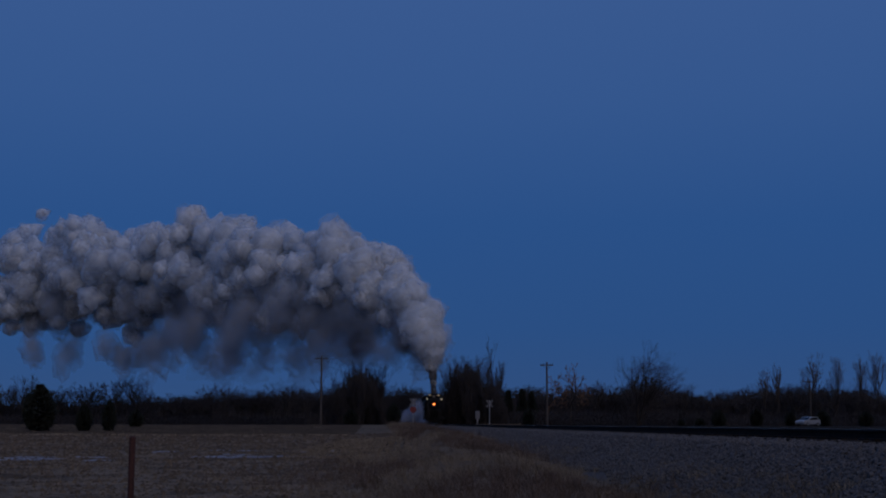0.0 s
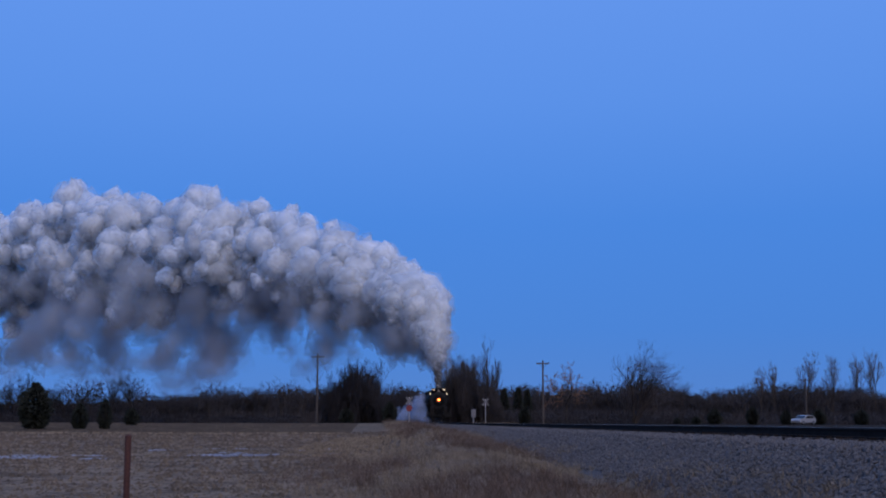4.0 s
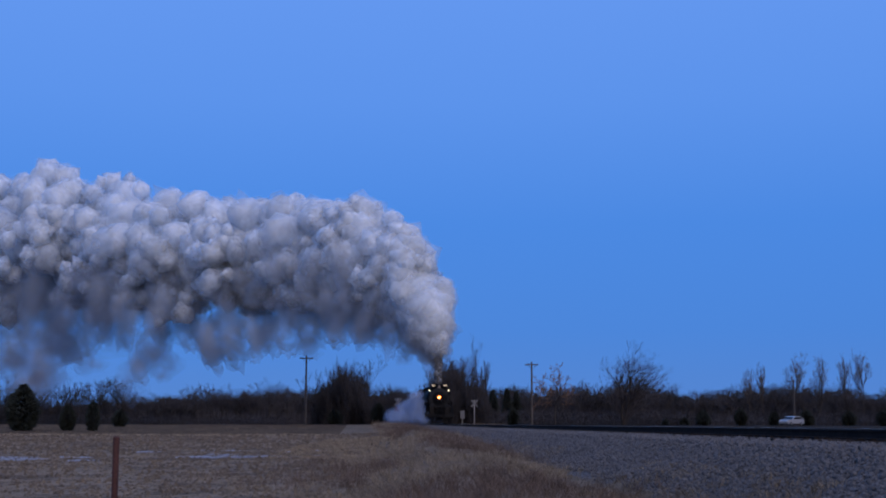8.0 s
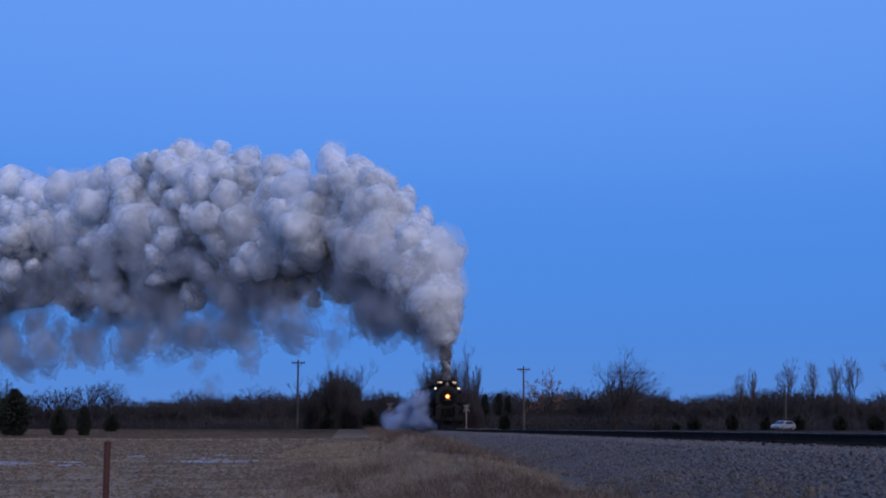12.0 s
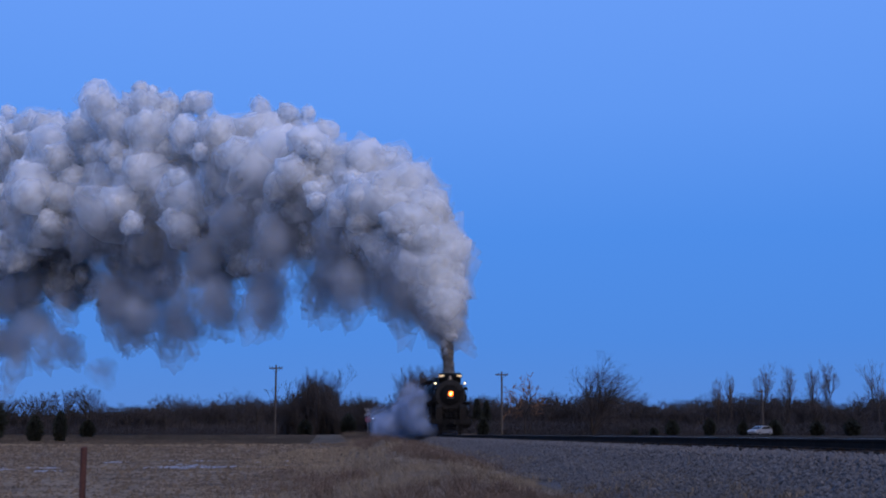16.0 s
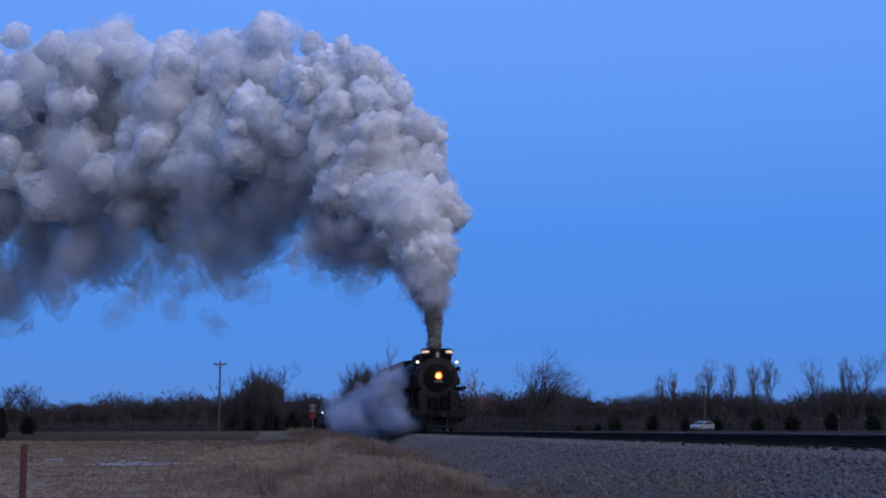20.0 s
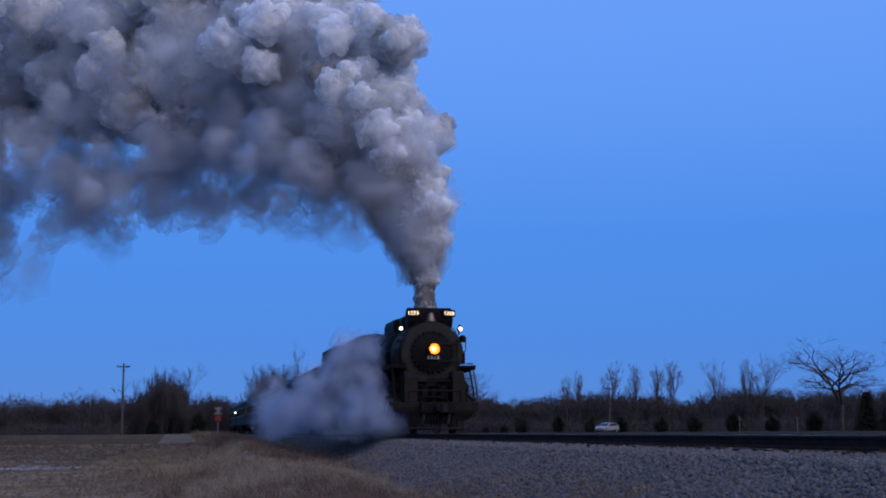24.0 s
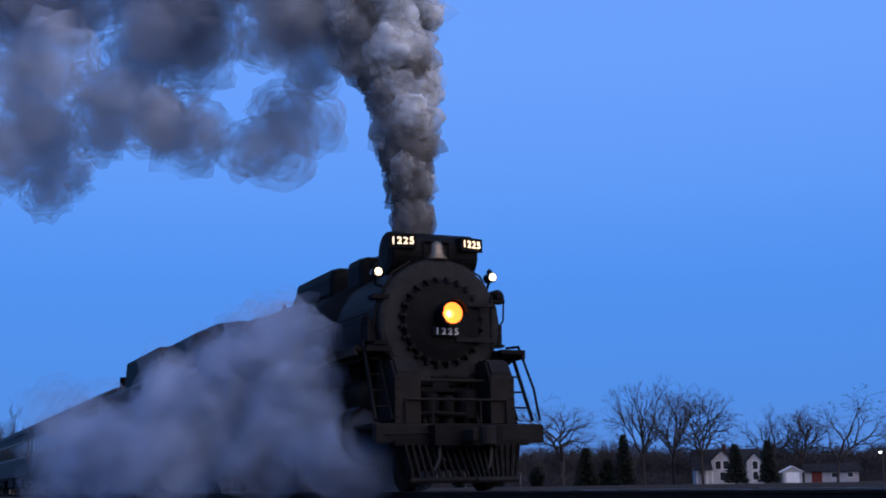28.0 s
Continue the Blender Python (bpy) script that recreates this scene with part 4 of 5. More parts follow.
def number_board(parent, x, side):
    m = pose(x, 0.72, 4.43, 0, 0, side * 16)
    bm = box(-.235, .235, -.06, .14, -.12, .12, .012)
    bm.transform(m)
    b = part("number_board", bm, M["iron"], parent, "black number board with lit numerals")
    bm = box(-.25, .25, -.075, -.055, .105, .125)
    box(-.25, .25, -.075, -.055, -.125, -.105, bm=bm)
    box(-.25, -.23, -.075, -.055, -.105, .105, bm=bm)
    box(.23, .25, -.075, -.055, -.105, .105, bm=bm)
    bm.transform(m)
    part("rim", bm, M["iron"], b)
    writing("1225", .18, M["numbers"], b, m @ pose(0, -.066, 0, 90, 0, 0), .004)
    part("bracket", cyl((x, .85, 4.3), (x * .95, 1.0, 3.85), .035, seg=8), M["iron"], b)


def build_locomotive():
    t = thing("steam_locomotive", TRACK, START, 0, "black steam locomotive with a glowing orange headlight and lit number boards", "locomotive")
    zc = 2.96
    part("boiler", lathe([(3.0, 1.15), (3.02, 1.2), (5.0, 1.25), (9.0, 1.38), (14.4, 1.36), (14.5, .6)], "y", 40, (0, 0, zc + .02)), M["iron"], t, "long black riveted boiler", True)
    sb = part("smokebox", lathe([(.62, .3), (.62, 1.0), (.62, 1.15), (.66, 1.18), (3.0, 1.18), (3.0, .6)], "y", 48, (0, 0, zc)), M["graphite"], t, "graphite-grey smokebox")
    bm = lathe([(.56, .74), (.55, .80), (.56, 1.07), (.59, 1.14), (.63, 1.16), (.63, .74)], "y", 48, (0, 0, zc))
    part("front_ring", bm, M["ring"], sb, "paler worn ring round the door")
    for k in range(36):
        a = 2 * math.pi * (k + .5) / 36
        part("rivet", lathe([(.575, .008), (.563, .022), (.585, .028)], "y", 6, (math.cos(a) * 1.09, 0, zc + math.sin(a) * 1.09)), M["graphite"], sb)
    door = part("smokebox_door", lathe([(.62, .76), (.50, .76), (.46, .72), (.40, .5), (.37, .25), (.365, .05)], "y", 48, (0, 0, zc)), M["iron"], t, "round black smokebox door")
    for k in range(24):
        a = 2 * math.pi * (k + .5) / 24
        bm = box(-.035, .035, .43, .56, -.06, .06, .01)
        bm.transform(Matrix.Translation((math.cos(a) * .76, 0, zc + math.sin(a) * .76)) @ Matrix.Rotation(-a + math.pi / 2, 4, "Y"))
        cyl((math.cos(a) * .75, .39, zc + math.sin(a) * .75), (math.cos(a) * .75, .45, zc + math.sin(a) * .75), .03, seg=6, bm=bm)
        part("door_clamp", bm, M["graphite"], door)
    for dz in (-.32, .32):
        part("hinge", box(.2, .98, .36, .42, zc + dz - .04, zc + dz + .04, .012), M["graphite"], door)
    part("hinge_pin", cyl((.93, .42, zc - .5), (.93, .42, zc + .5), .035, seg=8), M["graphite"], door)
    hl = part("headlight", lathe([(.40, .16), (.34, .22), (.04, .23), (.0, .235), (.0, .19), (.33, .19)], "y", 28, (0, 0, 3.07), caps=False), M["iron"], t, "round black headlight casing")
    part("visor", prism([(.24 * math.cos(a), 3.07 + .24 * math.sin(a)) for a in [math.pi * k / 12 for k in range(13)]]
                        + [(.225 * math.cos(a), 3.07 + .225 * math.sin(a)) for a in [math.pi * k / 12 for k in range(12, -1, -1)]], -.12, .05, "y"), M["iron"], hl)
    # the reflector's emission stands in for bulb light thrown back
    part("reflector", lathe([(.30, .07), (.24, .13), (.12, .17), (.02, .186)], "y", 28, (0, 0, 3.07), caps=False), M["head"], hl, "glowing orange headlight reflector", True)
    # tube added to hide the bulb off axis; its emission paints bulb light
    part("bulb_shield", lathe([(.30, .085), (.10, .075), (.10, .07), (.30, .08)], "y", 20, (0, 0, 3.07), caps=False), M["bulb"], hl, "added glowing tube that hides the bulb from the side", True)
    part("bulb", lathe([(.29, .07), (.25, .05), (.24, .01)], "y", 16, (0, 0, 3.07)), M["arc"], hl, "dazzling bulb", True)
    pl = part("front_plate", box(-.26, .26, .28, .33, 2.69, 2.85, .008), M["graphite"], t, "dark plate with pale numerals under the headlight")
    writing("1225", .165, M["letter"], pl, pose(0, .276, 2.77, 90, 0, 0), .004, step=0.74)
    for x, s in ((-.66, -1), (.66, 1)):
        number_board(t, x, s)
    # bell, feedwater heater and stack on top of the smokebox
    bell = part("bell", lathe([(4.12, .215), (4.15, .2), (4.24, .15), (4.37, .125), (4.44, .09), (4.47, .02)], "z", 24, (0, .72, 0)), M["brass"], t, "dull brass bell", True)
    part("yoke", tube([(-.25, .72, 4.0), (-.25, .72, 4.46), (.25, .72, 4.46), (.25, .72, 4.0)], .025, 8), M["iron"], bell)
    part("clapper", cyl((0, .72, 4.04), (0, .72, 4.3), .02, .012, 8), M["iron"], bell)
    part("heater_drum", lathe([(-.86, .2), (-.84, .36), (-.8, .4), (.8, .4), (.84, .36), (.86, .2)], "x", 28, (0, 1.12, 4.27)), M["iron"], t, "sooty black feedwater heater drum")
    st = part("stack", lathe([(3.85, .62), (4.0, .5), (4.1, .44), (4.5, .43), (4.55, .48), (4.63, .48), (4.63, .36), (4.2, .34)], "z", 32, (0, 1.8, 0)), M["iron"], t, "short black chimney")
    part("stack_band", lathe([(4.44, .43), (4.45, .47), (4.48, .47), (4.49, .43)], "z", 32, (0, 1.8, 0)), M["graphite"], st)
    dm = part("front_dome", box(-.72, .72, 2.75, 3.75, 3.8, 4.52, .18), M["iron"], t, "black rounded dome behind the chimney")
    part("dome_cap", lathe([(4.5, .3), (4.58, .28), (4.6, .1)], "z", 20, (0, 3.25, 0)), M["graphite"], dm)
    sd = part("sand_dome", box(-.8, .8, 4.3, 7.1, 3.8, 4.55, .22), M["iron"], t, "long black sand dome")
    for y in (5.0, 6.4):
        part("filler_cap", lathe([(4.5, .2), (4.62, .2), (4.65, .08)], "z", 18, (0, y, 0)), M["graphite"], sd)
    for s in (-1, 1):
        part("sand_pipe", tube([(s * .78, 5.2, 4.0), (s * 1.2, 5.3, 3.5), (s * 1.32, 5.4, 2.5)], .03, 6), M["iron"], sd)
    part("steam_dome", lathe([(4.1, .6), (4.35, .55), (4.55, .42), (4.62, .2)], "z", 24, (0, 7.8, 0)), M["iron"], t)
    part("safety_valve", lathe([(4.1, .08), (4.42, .07), (4.5, .03)], "z", 10, (.2, 9.6, 0)), M["worn"], t)
    part("safety_valve", lathe([(4.1, .08), (4.42, .07), (4.5, .03)], "z", 10, (-.2, 9.9, 0)), M["worn"], t)
    part("whistle", lathe([(4.1, .03), (4.3, .06), (4.6, .06), (4.66, .02)], "z", 10, (.35, 8.5, 0)), M["brass"], t)
    # marker lamps
    for s in (-1, 1):
        lm = part("marker_lamp", lathe([(.72, .06), (.74, .09), (.95, .09), (.98, .05)], "y", 18, (s * 1.12, 0, 3.86)), M["iron"], t, "small black marker lamp with a glowing lens")
        part("lens", lathe([(.695, .01), (.70, .05), (.715, .068), (.74, .068)], "y", 18, (s * 1.12, 0, 3.86)), M["lamp"], lm, "glowing yellow-white lens", True)
        part("side_lens", lathe([(s * 1.2, .06), (s * 1.215, .05), (s * 1.22, .02)], "x", 12, (0, .85, 3.86)), M["glass"], lm)
        part("cap", lathe([(3.95, .06), (4.0, .05), (4.03, .02)], "z", 10, (s * 1.12, .86, 0)), M["iron"], lm)
        part("bracket", tube([(s * 1.12, .9, 3.78), (s * 1.1, .95, 3.66), (s * .85, .95, 3.6)], .025, 8), M["iron"], lm)
        # grab rails round the smokebox
        part("grab_rail", tube([(s * .5, .75, 4.08), (s * .86, .72, 3.86), (s * 1.16, .72, 3.3), (s * 1.22, .72, 2.9)], .018, 6), M["worn"], t)
        part("boiler_handrail", tube([(s * 1.24, 1.0, 3.15), (s * 1.3, 9.0, 3.2), (s * 1.36, 14.2, 3.2)], .02, 6), M["worn"], t)
        for y in (1.2, 3.4, 5.6, 7.8, 10.0, 12.2):
            part("rail_stanchion", cyl((s * 1.08, y, 3.12), (s * 1.27, y, 3.07), .018, seg=6), M["worn"], t)
        # running boards with valance and pipes beneath
        part("running_board", box(s * 1.02, s * 1.62, .5, 13.6, 2.42, 2.48, .01), M["worn"], t, "grey-edged running board")
        part("board_edge", box(s * 1.60, s * 1.64, .5, 13.6, 2.34, 2.50, .005), M["worn"], t)
        for y in (1.2, 4.2, 7.2, 10.2, 13.2):
            part("board_bracket", prism([(y - .02, 2.42), (y + .02, 2.42), (y, 1.95)], s * 1.05, s * 1.1, "x"), M["iron"], t)
        part("board_pipe", cyl((s * 1.45, .8, 2.3), (s * 1.45, 13, 2.3), .045, seg=8), M["iron"], t)
        part("air_tank", lathe([(5.2, .1), (5.3, .24), (8.8, .24), (8.9, .1)], "y", 16, (s * 1.32, 0, 2.12)), M["iron"], t)
        # front ladder and its handrails
        ld = part("front_ladder", tube([(s * 1.43, .35, 2.46), (s * 1.47, -.35, 1.2)], .035, 8), M["iron"], t, "steep black front ladder with rungs")
        tube([(s * 1.17, .35, 2.46), (s * 1.17, -.35, 1.2)], .03, 8, ld_bm := bmesh.new())
        part("inner_stile", ld_bm, M["iron"], ld)
        for k in range(4):
            f = (k + .6) / 4.4
            part("rung", cyl((s * 1.17, .35 - .7 * f, 2.46 - 1.26 * f), (s * (1.43 + .04 * f), .35 - .7 * f, 2.46 - 1.26 * f), .018, seg=6), M["iron"], ld)
        part("ladder_handrail", tube([(s * 1.4, .5, 2.56), (s * 1.5, .2, 2.56), (s * 1.54, -.3, 1.75), (s * 1.54, -.5, 1.2)], .024, 8), M["iron"], ld)
        part("walkway_end", box(s * 1.05, s * 1.5, .28, .52, 2.40, 2.48, .012), M["iron"], t)
        # shields over the pumps on the pilot deck
        sh = part("pump_shield", prism([(-.45, 1.15), (-.45, 2.0), (-.25, 2.28), (.5, 2.28), (.5, 1.15)], s * .66, s * 1.12, "x", bevel=.05), M["graphite"], t, "tall black pump shield with a sloped top")
        part("edge_strip", box(s * .66, s * 1.12, -.47, -.45, 1.15, 1.95, .004), M["worn"], sh)
        for k in range(5):
            part("rivet", lathe([(-.475, .02), (-.49, .01)], "y", 6, (s * 1.08, 0, 1.25 + k * .16)), M["worn"], sh)
        # cylinders, valve chests, crossheads
        cy = part("cylinder", lathe([(.9, .2), (.92, .5), (1.0, .52), (2.5, .52), (2.6, .4)], "y", 28, (s * 1.22, 0, .98)), M["iron"], t, "big black steam cylinder")
        part("cylinder_cover", lathe([(.82, .1), (.84, .3), (.9, .36), (.93, .44)], "y", 24, (s * 1.22, 0, .98)), M["worn"], cy)
        part("valve_chest", lathe([(.85, .1), (.9, .27), (2.6, .27), (2.65, .1)], "y", 20, (s * 1.2, 0, 1.68)), M["iron"], cy)
        part("steam_pipe", tube([(s * 1.15, 1.7, 1.9), (s * 1.1, 1.75, 2.3), (s * .9, 1.8, 2.6)], .14, 12), M["iron"], t)
        part("guide_bar", box(s * 1.16, s * 1.28, 2.6, 4.4, 1.2, 1.28), M["steel"], t)
        part("crosshead", box(s * 1.12, s * 1.3, 3.3, 3.8, .85, 1.22, .03), M["worn"], t)
        part("valve_gear", tube([(s * 1.32, 3.2, 1.6), (s * 1.36, 5.2, 1.7), (s * 1.36, 5.5, 1.1)], .04, 8), M["steel"], t)
        # boxes and pumps on the smokebox side
        part("side_box", box(s * 1.1, s * 1.3, .75, 1.1, 2.62, 2.98, .02), M["iron"], t)
        part("step_bracket", box(s * .98, s * 1.28, .56, .8, 3.36, 3.42, .01), M["iron"], t)
        part("step_bracket", box(s * 1.0, s * 1.26, .56, .8, 2.55, 2.6, .01), M["iron"], t)
    part("check_valve", lathe([(.6, .06), (.7, .13), (.95, .13), (1.0, .06)], "y", 14, (1.2, 0, 3.5)), M["iron"], t)
    part("hand_rod", tube([(1.15, .7, 3.6), (1.32, .7, 3.5), (1.3, .7, 3.05), (1.22, .7, 2.95)], .018, 6), M["worn"], t)
    # pilot deck and pilot
    dk = part("pilot_deck", box(-1.55, 1.55, -.85, 1.0, 1.06, 1.14, .01), M["iron"], t)
    part("deck_rail", cyl((-.95, -.8, 1.55), (.95, -.8, 1.55), .022, seg=8), M["worn"], dk)
    part("deck_rail", cyl((-.9, -.5, 1.9), (.9, -.5, 1.9), .03, seg=8), M["worn"], dk)
    for x in (-.95, -.45, .45, .95):
        part("rail_post", cyl((x, -.8, 1.14), (x, -.8, 1.55), .02, seg=6), M["worn"], dk)
    part("cross_brace", box(-.85, .85, -.2, .0, 1.72, 1.80, .01), M["iron"], dk)
    part("pilot_beam", box(-1.56, 1.56, -1.0, -.82, .80, 1.12, .02), M["graphite"], t, "heavy black pilot beam with worn ends")
    part("saddle", prism([(-.7, 1.1), (.7, 1.1), (.55, 1.95), (-.55, 1.95)], .9, 2.6, "y"), M["iron"], t)
    part("frame", box(-.62, .62, -.6, 14.5, .75, 1.1), M["iron"], t)
    part("smokebox_brace", cyl((-.5, -.3, 1.14), (-.6, .62, 2.3), .035, seg=8), M["worn"], t)
    part("smokebox_brace", cyl((.5, -.3, 1.14), (.6, .62, 2.3), .035, seg=8), M["worn"], t)
    for x, z, r in ((-.35, 1.4, .17), (.35, 1.45, .2), (0, 1.35, .13)):
        part("pump", lathe([(z - .25, r * .7), (z - .2, r), (z + .25, r), (z + .3, r * .6)], "z", 16, (x, -.1, 0)), M["iron"], t)
    for k, (x0, x1, y, z) in enumerate(((-.62, .1, .2, 1.62), (-.2, .62, .1, 1.95), (-.58, .55, .35, 2.08), (-.66, .3, -.25, 1.3))):
        part("pipe", tube([(x0, y, z), (x0 + .3 * (x1 - x0), y - .06, z + .03), (x1, y, z), (x1, y + .1, z - .4)], .035 + .008 * (k % 2), 8), M["iron"], t)
    part("air_reservoir", lathe([(-.62, .1), (-.58, .2), (.58, .2), (.62, .1)], "x", 20, (0, .45, 1.5)), M["iron"], t)
    part("valve_box", box(-.2, .12, .1, .4, 1.78, 2.02, .02), M["graphite"], t)
    pb = part("pilot", prism([(-1.05, .86), (-.8, .86), (-.8, .76), (-1.05, .76)], -1.25, 1.25, "x", bevel=.01), M["iron"], t, "slatted black pilot")
    for k in range(19):
        x = -1.08 + 2.16 * k / 18
        yb = -1.55 + .42 * abs(x)
        bm = prism([(x * .98 - .022, -1.06), (x * .98 + .022, -1.06), (x * .98 + .022, -1.0), (x * .98 - .022, -1.0)], .2, .8, "z")
        for v in bm.verts:
            f = (.8 - v.co.z) / .6
            v.co.y += f * (yb + 1.03)
            v.co.x *= 1 - .12 * f
        part("pilot_bar", bm, M["iron"], pb)
    for s in (-1, 1):
        part("pilot_foot", cyl((0, -1.55, .18), (s * .98, -1.1, .18), .05, seg=8), M["worn"], pb)
    cp = part("coupler", box(-.13, .13, -1.75, -.9, .80, 1.02, .04), M["worn"], t, "worn steel knuckle coupler")
    part("knuckle", lathe([(.74, .1), (.76, .14), (1.04, .14), (1.06, .1)], "z", 12, (.12, -1.78, 0)), M["worn"], cp)
    part("air_hose", tube([(.42, -1.0, .86), (.45, -1.2, .7), (.40, -1.25, .45), (.3, -1.3, .3)], .03, 8), M["rubber"], t)
    part("air_hose", tube([(-.45, -1.0, .86), (-.5, -1.2, .72), (-.52, -1.22, .5), (-.6, -1.2, .34)], .03, 8), M["rubber"], t)
    part("cut_lever", tube([(-1.4, -1.05, .95), (-.3, -1.1, .98), (-.1, -1.3, 1.1)], .015, 6), M["worn"], t)
    # cab and firebox
    part("firebox", prism([(-1.25, 1.3), (1.25, 1.3), (1.38, 3.0), (1.0, 4.15), (0, 4.45), (-1.0, 4.15), (-1.38, 3.0)], 10.6, 14.6, "y", bevel=.05), M["iron"], t)
    cab = part("cab", prism([(-1.6, 1.5), (1.6, 1.5), (1.6, 3.75), (1.35, 4.3), (.7, 4.6), (0, 4.7), (-.7, 4.6), (-1.35, 4.3), (-1.6, 3.75)], 14.6, 18.4, "y", bevel=.03), M["iron"], t, "black riveted cab")
    for s in (-1, 1):
        for y0 in (15.2, 16.5):
            w = part("cab_window", box(s * 1.59, s * 1.625, y0, y0 + 1.1, 2.65, 3.45, .01), M["worn"], cab)
            part("pane", box(s * 1.62, s * 1.632, y0 + .07, y0 + 1.03, 2.72, 3.38), M["glass"], w)
        part("cab_step", box(s * 1.4, s * 1.62, 18.0, 18.4, .5, .55), M["worn"], cab)
    part("ash_pan", prism([(-.9, .5), (.9, .5), (1.1, 1.3), (-1.1, 1.3)], 10.8, 14.4, "y"), M["iron"], t)
    for ob in t.children:
        kind = ob.name.split(".")[0]
        if kind in ("pilot_deck", "pilot_beam", "pilot", "coupler", "air_hose", "cut_lever"):
            ob.location.y += .7
        elif kind in ("pump_shield", "pump", "smokebox_brace", "pipe", "air_reservoir", "valve_box"):
            ob.location.y += .4
        elif kind == "front_ladder":
            ob.location.y += .3
    wheels = [(wheelset("pilot_wheelset", t, .45, .44, 0, 10), .45, .44)]
    drive = []
    for y in (3.5, 5.35, 7.2, 9.05):
        wheels.append((wheelset("driving_wheelset", t, y, .876, 0, 15), y, .876))
        drive.append(y)
    for y in (11.9, 13.5):
        wheels.append((wheelset("trailing_wheelset", t, y, .5, 0, 0), y, .5))
    rods = []
    for s in (-1, 1):
        bm = box(s * .98, s * 1.05, drive[0] - .15, drive[-1] + .15, -.06, .06, .01)
        for y in drive:
            cyl((s * .9, y, 0), (s * 1.1, y, 0), .12, seg=14, bm=bm)
        rods.append((part("side_rod", bm, M["steel"], t, "bright steel side rod"), s))
        rods.append((part("main_rod", box(s * 1.08, s * 1.14, 3.6, drive[1] + .1, -.07, .07, .01), M["steel"], t, "bright steel main rod"), s))
    return t, wheels, rods


def truck(parent, y0, axles, gap, r):
    """Side frames of a truck and its wheelsets."""
    out = []
    for s in (-1, 1):
        f = part("truck_frame", prism([(y0 - gap * .8, .5), (y0 - gap * .8, .7), (y0 - gap * .3, .82), (y0 + gap * (axles - 1) + gap * .3, .82), (y0 + gap * (axles - 1) + gap * .8, .7),
                                       (y0 + gap * (axles - 1) + gap * .8, .5), (y0 + gap * (axles - 1) * .5 + .3, .35), (y0 + gap * (axles - 1) * .5 - .3, .35)], s * .98, s * 1.12, "x"), M["iron"], parent)
        for k in range(axles):
            part("axle_box", box(s * 1.1, s * 1.2, y0 + k * gap - .14, y0 + k * gap + .14, .32, .62, .02), M["worn"], f)
    for k in range(axles):
        out.append((wheelset("wheelset", parent, y0 + k * gap, r, 0, 0), y0 + k * gap, r))
    return out


def build_tender():
    t = thing("tender", TRACK, START, 0, "black coal tender coupled behind the locomotive", "tender")
    b = part("tank", prism([(-1.55, 1.15), (1.55, 1.15), (1.6, 1.3), (1.6, 3.4), (1.5, 3.55), (-1.5, 3.55), (-1.6, 3.4), (-1.6, 1.3)], 19.1, 29.4, "y", bevel=.02), M["iron"], t, "long black riveted water tank")
    part("coal_bunker", prism([(-1.5, 3.5), (1.5, 3.5), (1.45, 4.4), (-1.45, 4.4)], 19.2, 25.0, "y", bevel=.02), M["iron"], t)
    bm = bmesh.new()
    bmesh.ops.create_grid(bm, x_segments=14, y_segments=26, size=1)
    for v in bm.verts:
        x, y = v.co.x * 1.32, 22.1 + v.co.y * 2.7
        v.co = Vector((x, y, 4.36 + .22 * (1 - (x / 1.35) ** 2) + .09 * noise.noise((x * 3, y * 3, 0))))
    part("coal", bm, M["coal"], t, "heaped black coal")
    part("underframe", box(-1.3, 1.3, 19.0, 29.5, .9, 1.15), M["iron"], t)
    part("water_hatch", lathe([(3.5, .4), (3.75, .4), (3.8, .3)], "z", 18, (0, 27.4, 0)), M["iron"], t)
    part("vent_pipe", cyl((-.9, 28.9, 3.5), (-.9, 28.9, 4.25), .13, .15, 12), M["iron"], t)
    part("ladder", tube([(-1.62, 29.0, 1.2), (-1.62, 29.0, 3.6)], .02, 6), M["worn"], t)
    for k in range(24):
        y = 19.6 + k * .41
        part("rivet_strip", box(-1.612, -1.598, y - .015, y + .015, 1.3, 3.4), M["worn"], b)
    return t, truck(t, 20.6, 3, 1.25, .46) + truck(t, 25.3, 3, 1.25, .46)


